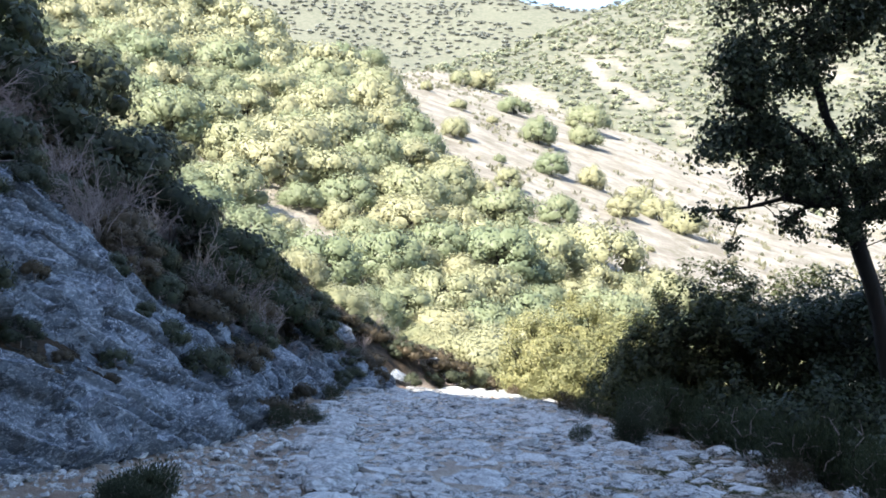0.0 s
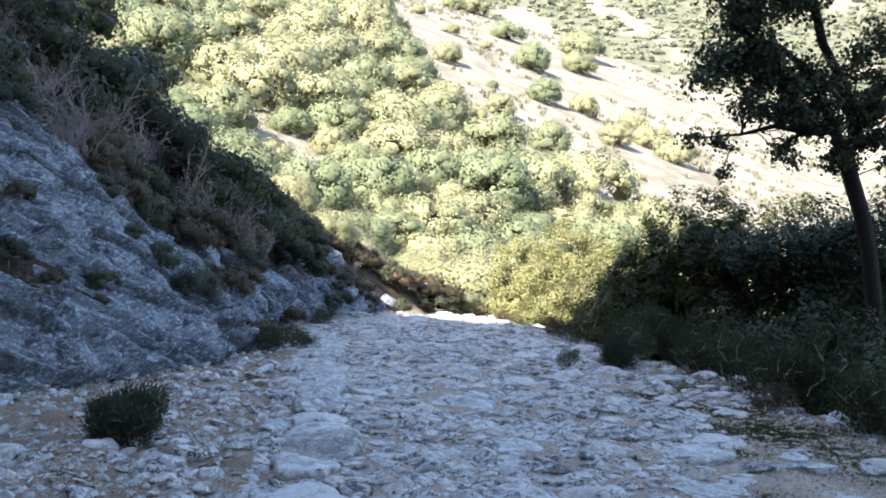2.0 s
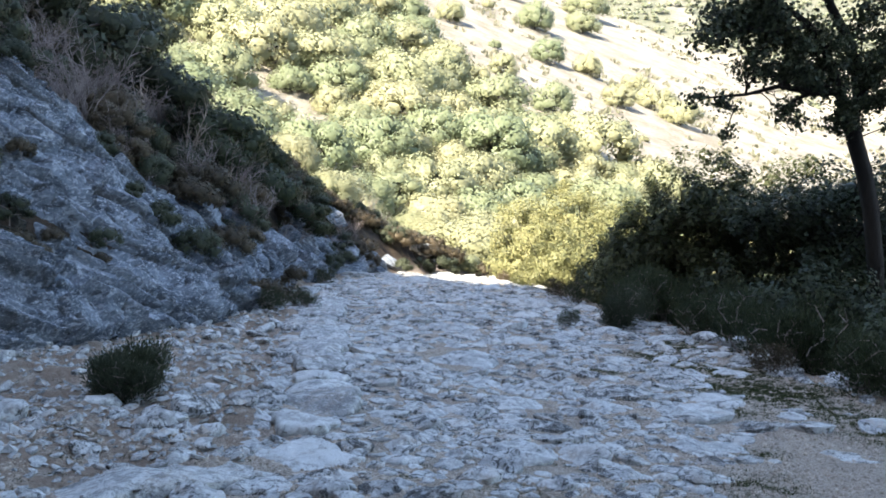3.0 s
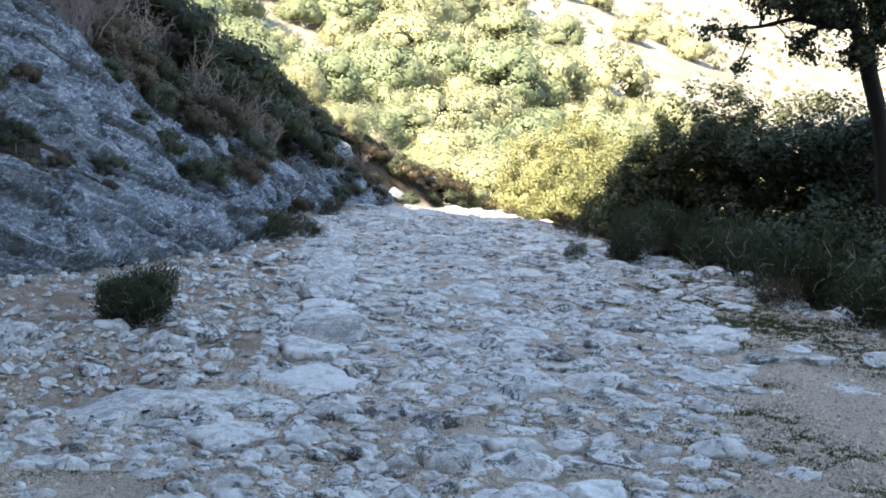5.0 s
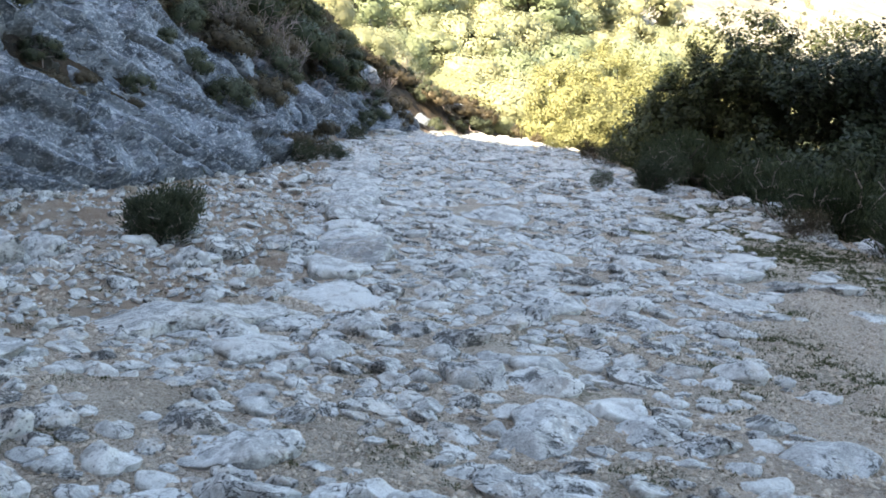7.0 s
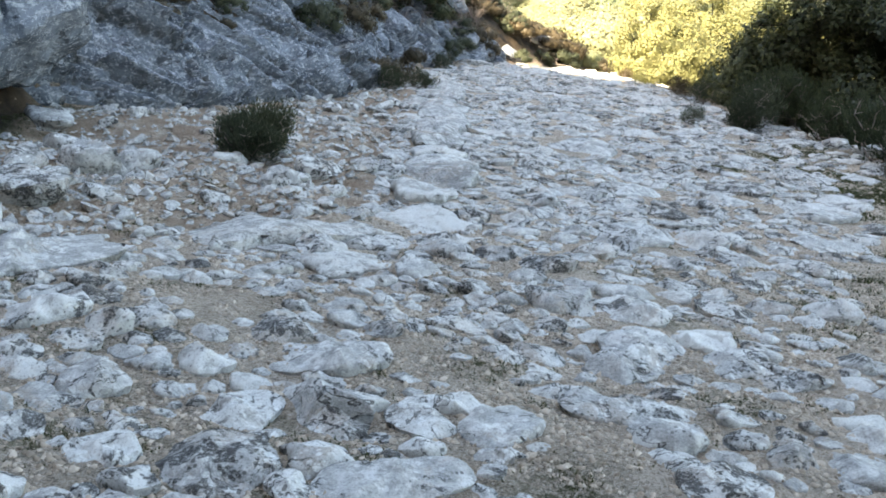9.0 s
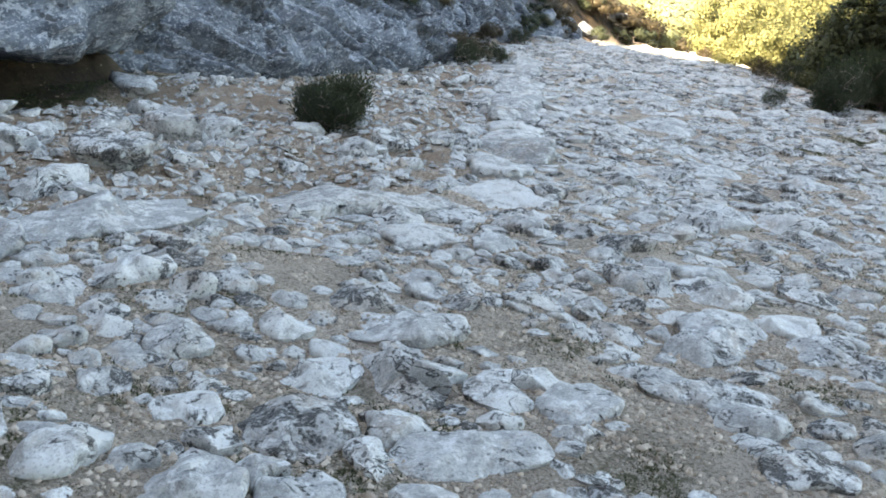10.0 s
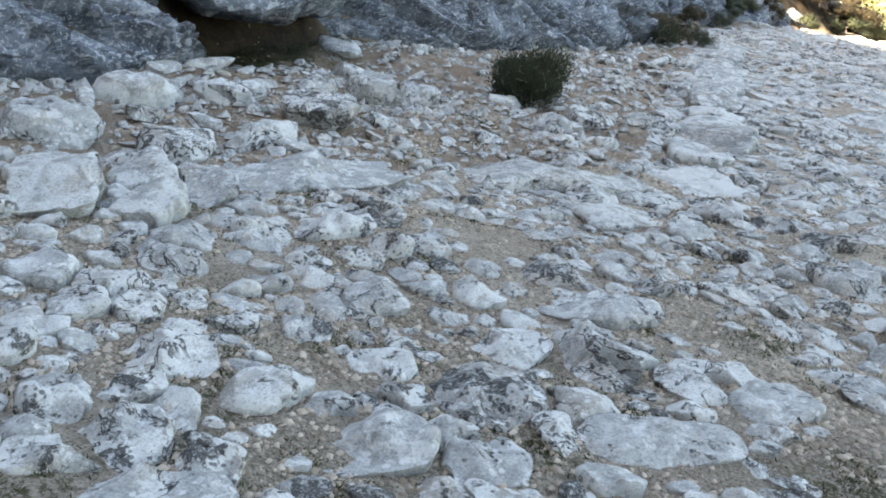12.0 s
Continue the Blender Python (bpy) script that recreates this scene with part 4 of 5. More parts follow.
stone_kinds = [lump("rock", 70 + i, 1.0, 0.75, 0.6, 18, 11, 0.2, 10, -0.45) for i in range(7)]
for k in stone_kinds:
    k.materials.append(STONE)


def verge(x, y):
    left = (x < kerb_x(y) - 0.1) & (x > toe_x(y) - 0.1)
    right = (x > edge_x(y) - 0.45) & (x < edge_x(y) + 0.5)
    clear = ((x + 4.7) / 0.75) ** 2 + ((y - 6.9) / 1.2) ** 2 > 1
    return (left | right) & clear & free_of_big(x, y, 0.02)


r = np.random.default_rng(31)
loose = scatter(-5.5, 5.2, -2.5, 15, lambda x, y, r: r.uniform(0.13, 0.40, np.shape(x)), 12000, r, verge)[:295]
for x, y, g in loose:
    s = g * r.uniform(0.25, 0.5)
    ob = new("rock", stone_kinds[r.integers(7)])
    ob.matrix_basis = Matrix.LocRotScale((x, y, float(height(x, y)) + 0.12 * s), Euler((r.uniform(-.4, .4), r.uniform(-.4, .4), r.uniform(0, 6.3))), (s, s, s))
    tagged(ob, "small broken limestone rock in the dirt", "rock", "rubble on the verges")

# broken stone too plentiful to count
def heap(kinds, px, py, size, r):
    V, F, n = [], [], 0
    data = []
    for me in kinds:
        v = np.zeros(len(me.vertices) * 3, np.float32)
        me.vertices.foreach_get("co", v)
        f = np.zeros(len(me.loops), np.int32)
        me.loops.foreach_get("vertex_index", f)
        data.append((v.reshape(-1, 3), f.reshape(-1, 4)))
    for x, y, s in zip(px, py, size):
        v, f = data[r.integers(len(data))]
        turn = np.array(Euler((r.uniform(-.5, .5), r.uniform(-.5, .5), r.uniform(0, 6.3))).to_matrix())
        V.append((v * (r.uniform(0.7, 1.3), 1, r.uniform(0.6, 1.1)) * s) @ turn.T + (x, y, float(height(x, y)) + 0.1 * s))
        F.append(f + n)
        n += len(v)
    me = mk_mesh("broken_stone", np.concatenate(V), np.concatenate(F))
    me.set_sharp_from_angle(angle=radians(30))
    return me


r = np.random.default_rng(39)
chunks = [lump("chunk", 170 + i, 1.0, 0.72, 0.55, 9, 6, 0.16, 8, -0.5) for i in range(8)]
bits = scatter(-5.4, -0.6, 2.0, 14, lambda x, y, r: r.uniform(0.05, 0.14, np.shape(x)), 16000, r, lambda x, y: verge(x, y) & (x < 0) & (fbm(x, y, 0.9, 3, 86) > -0.45 + 0.02 * y))
tagged(part("broken_stone", heap(chunks, bits[:, 0], bits[:, 1], bits[:, 2] * r.uniform(0.3, 0.62, len(bits)), r), RUBBLE), "angular broken limestone strewn thickly on the verge", "rubble", kind="stuff")

# pebbles and grit
def scraps(px, py, s, r, lift):
    """Small pyramids of uneven stone bits."""
    n = len(px)
    base = np.array([(1, 0, -0.2), (0, 1, -0.2), (-1, 0, -0.2), (0, -1, -0.2), (0, 0, 0.55)], float)
    tri = np.array([(0, 1, 4), (1, 2, 4), (2, 3, 4), (3, 0, 4)])
    pv = base[None] * r.uniform(0.45, 1.25, (n, 5, 3)) * s[:, None, None]
    pv[:, 4, :2] += r.uniform(-0.5, 0.5, (n, 2)) * s[:, None]
    a = r.uniform(0, 6.3, n)
    ca, sa = np.cos(a)[:, None], np.sin(a)[:, None]
    pv = np.stack([pv[..., 0] * ca - pv[..., 1] * sa, pv[..., 0] * sa + pv[..., 1] * ca, pv[..., 2]], -1)
    pv = pv + np.stack([px, py, height(px, py) + s * lift], -1)[:, None]
    return pv.reshape(-1, 3), (tri[None] + (np.arange(n) * 5)[:, None, None]).reshape(-1, 3)


r = np.random.default_rng(32)
n = 24000
px, py = r.uniform(-5, 5, n), -2.5 + 19 * r.uniform(0, 1, n) ** 1.5
ok = (px > toe_x(py) - 0.2) & (px < edge_x(py) + 0.3) & (fbm(px, py, 0.5, 2, 87) > -0.7)
px, py = px[ok], py[ok]
nx, ny = r.uniform(-3.6, 2.4, 84000), 0.9 + 5.5 * r.uniform(0, 1, 84000) ** 1.3
ok = fbm(nx, ny, 0.4, 2, 89) > -0.5
px, py = np.append(px, nx[ok]), np.append(py, ny[ok])
px, py = np.append(px, r.uniform(0.9, 4.3, 40000)), np.append(py, r.uniform(3.2, 11, 40000))
s = np.clip(r.lognormal(math.log(0.0070), 0.55, len(px)), 0.003, 0.018)
pv, pf = scraps(px, py, s, r, 0.2)
pebbles = part("pebbles", mk_mesh("pebbles", pv, pf, True), None)
pm = Mat("pebble", 0.9)
pebbles.data.materials.append(pm.done(pm.mix(pm.island(), (0.20, 0.158, 0.12), (0.50, 0.43, 0.355)), pm.bump(pm.noise(60), 0.4, 0.01)))
tagged(pebbles, "loose tan and grey pebbles on the dirt", "pebbles", kind="stuff")

r = np.random.default_rng(36)
n = 11000
px, py = r.uniform(-5.5, 5, n), -3 + 19 * r.uniform(0, 1, n) ** 1.2
px, py = np.append(px, r.uniform(-4.7, -1.2, 2600)), np.append(py, r.uniform(2.8, 9, 2600))
ok = verge(px, py) & (fbm(px, py, 0.7, 2, 88) > -0.4)
px, py = px[ok], py[ok]
s = np.clip(r.lognormal(math.log(0.022), 0.55, len(px)), 0.008, 0.07)
pv, pf = scraps(px, py, s, r, 0.3)
rubble = part("rubble", mk_mesh("rubble", pv, pf, False), RUBBLE)
tagged(rubble, "sharp broken bits of grey limestone on the verges", "rubble", kind="stuff")


# moss and short grass in the joints and on the gravelly side
def blades(spots, per_area, size, r, wide):
    """Fine upright blades, thick in the middle of each spot and thinning out."""
    x, y = [], []
    for cx, cy, w in spots:
        n = int(per_area * 3.14 * w * w)
        x.append(cx + r.normal(scale=0.62 * w, size=n))
        y.append(cy + r.normal(scale=0.62 * w, size=n))
    x, y = np.concatenate(x), np.concatenate(y)
    ok = vnoise(x / 0.035, y / 0.035, 73) + 0.6 * vnoise(x / 0.12, y / 0.12, 74) > -0.05
    x, y = x[ok], y[ok]
    n = len(x)
    base = np.stack([x, y, height(x, y) - 0.003], -1)
    a, s = r.uniform(0, 6.3, n), size * r.uniform(0.5, 1.5, n)
    side = np.stack([np.cos(a), np.sin(a), 0 * a], -1) * (s * wide)[:, None]
    tip = base + np.stack([r.normal(scale=0.45, size=n), r.normal(scale=0.45, size=n), r.uniform(0.5, 1.0, n)], -1) * s[:, None]
    return np.stack([base - side, base + side, tip], 1).reshape(-1, 3), np.arange(3 * n).reshape(n, 3)


r = np.random.default_rng(33)
strew = [(x, y, w) for x, y, w in zip(r.uniform(-3, 1.5, 380), 0.9 + 8 * r.uniform(0, 1, 380) ** 1.9, r.uniform(0.03, 0.09, 380)) if free_of_big(x, y, 0.0)]
strew += [(x, y, w) for x, y, w in zip(r.uniform(-2.8, 1.0, 60), r.uniform(-3, 0.3, 60), r.uniform(0.05, 0.12, 60))]
moss = part("moss", mk_mesh("moss", *blades([(x, y, 1.2 * w) for x, y, w in MOSSY] + strew, 12000, 0.014, r, 0.17), False), GRASS)
tagged(moss, "low olive moss and grass between the stones", "moss", kind="stuff")
lawn = part("grass", mk_mesh("grass", *blades([(x, y, 1.25 * w) for x, y, w in GRASSY], 15000, 0.021, r, 0.12), False), GRASS)
tagged(lawn, "patches of short green grass on the gravelly side", "grass", kind="stuff")

# ---- the holm oak and the thicket below the right shoulder ----
r = np.random.default_rng(41)
gz = float(height(6.3, 13.6))
trunk = [None, (6.35, 13.6, gz - 0.3), (6.3, 13.55, -1.0), (6.23, 13.5, -0.18), (6.11, 13.5, 0.61), (5.99, 13.5, 1.11), (5.82, 13.5, 1.59), (5.76, 13.5, 1.84),
         (5.83, 13.5, 2.15), (5.78, 13.5, 2.62), (5.58, 13.5, 3.05), (5.36, 13.5, 3.43), (5.19, 13.5, 4.07), (5.1, 13.5, 4.8)]
limb = [(5.76, 13.5, 1.84), (5.51, 13.35, 2.22), (5.29, 13.3, 2.72), (5.03, 13.3, 3.11), (4.7, 13.3, 3.34), (4.35, 13.3, 3.49), (4.1, 13.3, 3.6)]
bough = [(5.76, 13.5, 1.84), (5.9, 13.5, 2.27), (6.2, 13.5, 2.53), (6.47, 13.5, 2.98), (6.6, 13.5, 3.8)]
low = [(5.51, 13.35, 2.22), (5.11, 13.2, 2.2), (4.64, 13.2, 2.29), (4.18, 13.2, 2.17), (3.75, 13.2, 2.13)]
spread = [(5.03, 13.3, 3.11), (4.6, 13.2, 3.0), (4.2, 13.2, 3.05), (3.75, 13.2, 2.95)]
blobs = [(4.84, 13.4, 4.04, 0.65, 0.8, 0.5), (4.3, 13.4, 3.81, 0.5, 0.7, 0.4), (4.05, 13.4, 4.19, 0.4, 0.6, 0.45), (5.46, 13.4, 4.1, 0.6, 0.8, 0.5), (6.0, 13.5, 3.7, 0.45, 0.8, 0.5),
         (4.1, 13.4, 3.23, 0.45, 0.5, 0.3), (3.7, 13.3, 2.97, 0.25, 0.4, 0.2), (4.55, 13.4, 3.2, 0.4, 0.5, 0.3), (4.98, 13.4, 4.97, 1.2, 1.1, 0.7), (5.95, 13.5, 4.85, 0.8, 1.0, 0.7), (5.2, 13.4, 5.8, 1.3, 1.1, 0.7), (6.5, 13.6, 4.3, 0.5, 0.8, 0.7)]
light = [(3.58, 13.2, 2.1, 0.22, 0.3, 0.1), (3.92, 13.2, 2.05, 0.3, 0.3, 0.14), (4.3, 13.2, 2.5, 0.3, 0.4, 0.28), (4.8, 13.3, 2.4, 0.45, 0.5, 0.35), (5.2, 13.3, 2.85, 0.5, 0.5, 0.4), (5.83, 13.4, 2.96, 0.4, 0.5, 0.45),
         (5.0, 13.3, 1.95, 0.4, 0.4, 0.22), (5.55, 13.3, 1.9, 0.35, 0.4, 0.3), (6.1, 13.4, 2.0, 0.35, 0.4, 0.4), (3.87, 13.2, 1.62, 0.12, 0.2, 0.14), (6.3, 13.5, 2.8, 0.35, 0.5, 0.5), (5.0, 13.3, 2.6, 0.8, 0.6, 0.5), (5.4, 13.4, 2.3, 0.6, 0.6, 0.5), (5.9, 13.4, 2.4, 0.4, 0.5, 0.5), (4.6, 13.3, 2.9, 0.5, 0.5, 0.3)]
tips = crown_points(blobs, 1800, r, 0.6, 0.6)
gap = fbm(tips[:, 0], tips[:, 2], 0.24, 2, 91)
tips = tips[gap > -0.2 + 0.55 * sstep(4.8, 5.5, tips[:, 0]) * sstep(5.0, 4.0, tips[:, 2])]
airy = crown_points(light, 2500, r, 0.8, 0.6)
airy = airy[fbm(airy[:, 0], airy[:, 2], 0.15, 2, 92) > 0.08]
twig_ends = crown_points([(5.1, 13.4, 2.5, 0.9, 0.7, 0.6), (5.9, 13.6, 2.6, 0.6, 0.7, 0.7), (4.5, 13.2, 2.2, 0.6, 0.5, 0.3)], 60, r, 0.5)
v, f = tubes(grow([trunk, limb, bough, low, spread], np.concatenate([airy, tips, twig_ends]), r, 0.2, 0.0034, 1.0, 0.46), 6)
v0 = np.array([6.35, 13.6, gz])
wood = mk_mesh("trunk", v - v0, f)
v, f = leafy(tips, (5.4, 13.4, 3.4), 30, 0.115, 0.062, r)
va, fa = leafy(airy, (5.4, 13.4, 3.4), 13, 0.06, 0.056, r)
v, f = np.concatenate([v, va]), np.concatenate([f, fa + len(v)])
crown = mk_mesh("crown", v - v0, f, False)
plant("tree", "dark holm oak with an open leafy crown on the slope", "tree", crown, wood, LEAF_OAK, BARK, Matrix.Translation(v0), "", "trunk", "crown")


def thicket(x, y, seed, blobs, n, leaf, size, per, spread, label, name="bush", bark=BARK):
    """A big bush standing at x, y, its heap of foliage given from its foot."""
    r = np.random.default_rng(seed)
    tips = crown_points(blobs, n, r, 0.35)
    tips[:, 2] = np.maximum(tips[:, 2], 0.1)
    stems = [[None, (0, 0, -0.3), (0.1, 0, 0.4), (0.15, 0.1, 1.0)], [(0, 0, -0.3), (-0.3, 0.1, 0.5), (-0.6, 0.1, 1.1)], [(0, 0, -0.3), (0.4, 0.2, 0.6), (0.8, 0.1, 1.2)]]
    v, f = tubes(grow(stems, tips[::3], r, 0.3, 0.006), 3)
    wood = mk_mesh("stem", v, f)
    return plant(name, label, "bush", crown_mesh("foliage", (0, 0, 0.6), tips, int(per * 1.5), spread * 1.25, size * 1.08, r, blobs), wood, leaf, bark, Matrix.Translation((x, y, float(height(x, y)))), "bushes below the road")


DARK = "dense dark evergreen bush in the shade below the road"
thicket(4.3, 17.0, 51, [(-0.35, 0, 1.7, 1.0, 0.9, 1.1), (0.35, 0, 2.75, 0.95, 0.9, 1.0), (0, 0, 0.8, 1.3, 1.0, 0.8), (0.9, -0.1, 2.1, 0.9, 0.8, 1.2)], 460, LEAF_BUSH_LIT, 0.055, 56, 0.13, DARK)
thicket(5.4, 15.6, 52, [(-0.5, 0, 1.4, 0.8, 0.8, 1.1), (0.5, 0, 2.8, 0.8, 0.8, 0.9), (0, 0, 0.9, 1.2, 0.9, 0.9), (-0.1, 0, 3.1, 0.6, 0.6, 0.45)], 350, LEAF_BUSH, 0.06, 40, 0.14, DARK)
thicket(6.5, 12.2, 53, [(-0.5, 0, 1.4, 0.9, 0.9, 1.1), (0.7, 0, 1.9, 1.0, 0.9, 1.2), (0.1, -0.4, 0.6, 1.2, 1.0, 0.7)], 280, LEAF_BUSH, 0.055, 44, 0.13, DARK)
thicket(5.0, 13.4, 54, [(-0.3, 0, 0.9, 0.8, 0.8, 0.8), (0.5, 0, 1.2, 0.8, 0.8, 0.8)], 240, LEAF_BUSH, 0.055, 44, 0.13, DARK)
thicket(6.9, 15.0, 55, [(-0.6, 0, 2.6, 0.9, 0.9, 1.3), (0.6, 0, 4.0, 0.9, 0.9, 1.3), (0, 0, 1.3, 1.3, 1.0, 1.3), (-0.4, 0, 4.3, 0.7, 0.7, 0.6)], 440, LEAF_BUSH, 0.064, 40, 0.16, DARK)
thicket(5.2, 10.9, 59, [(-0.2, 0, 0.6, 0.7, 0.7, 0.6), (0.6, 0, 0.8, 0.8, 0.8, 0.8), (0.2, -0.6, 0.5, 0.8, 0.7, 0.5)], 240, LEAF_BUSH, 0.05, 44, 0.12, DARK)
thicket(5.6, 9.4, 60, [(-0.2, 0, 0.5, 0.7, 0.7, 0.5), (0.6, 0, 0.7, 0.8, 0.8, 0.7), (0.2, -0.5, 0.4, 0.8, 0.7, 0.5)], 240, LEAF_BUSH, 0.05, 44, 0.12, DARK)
thicket(3.5, 17.4, 61, [(-0.2, 0, 0.8, 0.7, 0.8, 0.8), (0.3, 0, 1.4, 0.7, 0.8, 0.8)], 240, LEAF_BUSH_LIT, 0.052, 50, 0.13, DARK)
thicket(6.3, 17.6, 64, [(-0.8, 0, 3.6, 0.9, 0.9, 1.0), (0.5, 0, 3.9, 1.0, 0.9, 1.0), (0, 0, 1.8, 1.4, 1.0, 1.4)], 360, LEAF_BUSH_LIT, 0.06, 40, 0.16, DARK)
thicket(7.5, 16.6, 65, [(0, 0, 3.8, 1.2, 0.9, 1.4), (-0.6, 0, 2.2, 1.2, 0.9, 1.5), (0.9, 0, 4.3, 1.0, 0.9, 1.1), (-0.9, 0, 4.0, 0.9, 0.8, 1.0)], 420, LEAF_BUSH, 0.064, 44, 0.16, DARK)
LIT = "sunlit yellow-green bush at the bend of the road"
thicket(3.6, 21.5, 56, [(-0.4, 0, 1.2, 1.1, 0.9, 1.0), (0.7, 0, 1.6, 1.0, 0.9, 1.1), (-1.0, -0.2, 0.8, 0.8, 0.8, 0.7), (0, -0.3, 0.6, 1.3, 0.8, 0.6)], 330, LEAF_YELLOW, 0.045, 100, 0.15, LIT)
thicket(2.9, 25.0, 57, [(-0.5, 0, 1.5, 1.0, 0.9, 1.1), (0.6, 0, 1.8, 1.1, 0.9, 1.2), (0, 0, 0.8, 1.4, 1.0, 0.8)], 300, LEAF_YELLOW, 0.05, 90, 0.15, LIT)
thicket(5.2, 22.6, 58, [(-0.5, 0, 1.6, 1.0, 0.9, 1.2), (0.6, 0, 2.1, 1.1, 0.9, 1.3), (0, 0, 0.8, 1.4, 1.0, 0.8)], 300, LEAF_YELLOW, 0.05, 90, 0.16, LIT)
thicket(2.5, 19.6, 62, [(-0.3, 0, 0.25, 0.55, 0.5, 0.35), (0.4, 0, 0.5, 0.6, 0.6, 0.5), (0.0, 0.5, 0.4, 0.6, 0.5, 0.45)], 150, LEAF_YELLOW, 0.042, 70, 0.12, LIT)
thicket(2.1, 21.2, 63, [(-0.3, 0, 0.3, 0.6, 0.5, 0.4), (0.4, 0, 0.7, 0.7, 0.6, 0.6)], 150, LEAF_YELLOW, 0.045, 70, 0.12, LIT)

# ---- small shrubs on the verges ----
def sprig_meshes(seed, n=170, per=17):
    r = np.random.default_rng(seed)
    tips = crown_points([(0, 0, 0.38, 0.5, 0.5, 0.4), (0.25, 0.1, 0.5, 0.35, 0.35, 0.35), (-0.25, -0.1, 0.35, 0.4, 0.35, 0.3)], n, r, 0.4)
    tips[:, 2] = np.maximum(tips[:, 2], 0.04)
    v, f = tubes(grow([[None, (0, 0, -0.1), (0, 0, 0.12)]], tips[::3], r, 0.12, 0.006), 3)
    c = np.repeat(tips, per, 0)
    o = r.normal(scale=0.055, size=c.shape)
    vl, fl = leaves(c + o, (c + o) * 1.5 + (0, 0, 0.5), 0.066, r, 0.13, True)
    return mk_mesh("foliage", vl, fl, False), mk_mesh("stem", v, f)


sprigs = [sprig_meshes(61 + i) for i in range(3)]
full_sprigs = [sprig_meshes(65 + i, 300, 26) for i in range(3)]
SPRIG = "low dark grey-green shrub in the stony verge"
for i, (x, y, s, leaf) in enumerate([(-2.27, 7.22, 0.50, LEAF_DARK), (2.5, 13.0, 0.5, LEAF_DARK), (-2.25, 6.92, 0.42, LEAF_DARK), (2.75, 13.4, 0.75, LEAF_DARK), (3.2, 14.1, 0.6, LEAF_DARK), (1.8, 12.6, 0.3, LEAF_DARK),
                                     (3.6, 12.8, 0.45, LEAF_DRY), (-1.75, 12.9, 0.35, LEAF_DARK), (-2.1, 12.4, 0.4, LEAF_DARK), (3.5, 9.8, 0.4, LEAF_DRY),
                                     (-2.2, 13.6, 0.5, LEAF_DRY), (2.2, 17.2, 0.45, LEAF_DRY), (2.5, 16.4, 0.5, LEAF_DARK), (1.5, 20.6, 0.3, LEAF_DRY), (-2.0, 17.6, 0.4, LEAF_DARK)]):
    crown, wood = full_sprigs[i % 3] if i < 3 else sprigs[i % 3]
    crown = crown.copy()
    crown.materials.clear()
    plant("shrub", SPRIG, "shrub", crown, wood, leaf, TWIG, place(x, y, s, i * 1.3), "low shrubs on the verges")

for i in range(44):
    y = r.uniform(7.0, 16.0)
    x = float(edge_x(y)) + r.uniform(-0.15, 1.2)
    crown, wood = sprigs[i % 3]
    crown = crown.copy()
    crown.materials.clear()
    plant("shrub", "dark undergrowth shrub on the shaded drop beside the road", "shrub", crown, wood, LEAF_BUSH, BARK, place(x, y, r.uniform(0.5, 1.0), i), "undergrowth below the road")

# ---- the shaded bank: dry shrubs, bare twigs, evergreens ----
kinds = [shrub_meshes(80 + i, 3000, 0.052, 44, 6) for i in range(6)]
near_kinds = [shrub_meshes(75 + i, 9000, 0.038, 54, 8) for i in range(4)]
light_kinds = [shrub_meshes(87 + i, 2000, 0.062, 36, 5) for i in range(6)]
fine = [shrub_meshes(95 + i, 2200, 0.07, 22, 6, 1.2) for i in range(3)]


def tinted(pair, leaf):
    crown = pair[0].copy()
    crown.materials.clear()
    crown.materials.append(leaf)
    return crown, pair[1]


dry_kinds = [tinted(p, LEAF_DRY) for p in fine]
dark_kinds = [tinted(p, LEAF_DARK) for p in fine]
oak_kinds = [tinted(p, LEAF_BUSH) for p in fine]
twigs = [twig_mesh(110 + i, 1.9, 0.9, 16, 12, 0.008) for i in range(5)]
r = np.random.default_rng(43)
spots = scatter(-16, -1, 8, 27, lambda x, y, r: r.uniform(0.42, 0.85, np.shape(x)), 12000, r,
                lambda x, y: (toe_x(y) - x > np.interp(y, [8, 11.6, 12.1, 12.6, 13.2, 14, 16, 20, 26], [3.5, 3.0, 2.2, 1.35, 0.95, 0.65, 0.45, 0.2, 0.1])) & (toe_x(y) - x < 9))
for i, (x, y, g) in enumerate(spots[np.argsort(toe_x(spots[:, 1]) - spots[:, 0])][:540]):
    kind = r.uniform()
    s = g * r.uniform(0.6, 1.05) * float(np.interp(y, [11, 15, 19, 25], [1, 0.85, 0.6, 0.45]))
    at = place(x, y, s, r.uniform(0, 6.3), 0.05, r.uniform(0.8, 1.2))
    if kind < 0.66:
        plant("bare_bush", "leafless grey-brown bush on the shaded bank", "bush", None, twigs[i % 5], None, TWIG, at, "bare bushes on the bank")
    elif kind < 0.84:
        plant("dry_shrub", "dry brownish shrub on the shaded bank", "shrub", *dry_kinds[i % 3], LEAF_DRY, TWIG, at, "dry shrubs on the bank")
    else:
        plant("shrub", "dark evergreen shrub on the shaded bank", "shrub", *dark_kinds[i % 3], LEAF_DARK, TWIG, at, "evergreen shrubs on the bank")
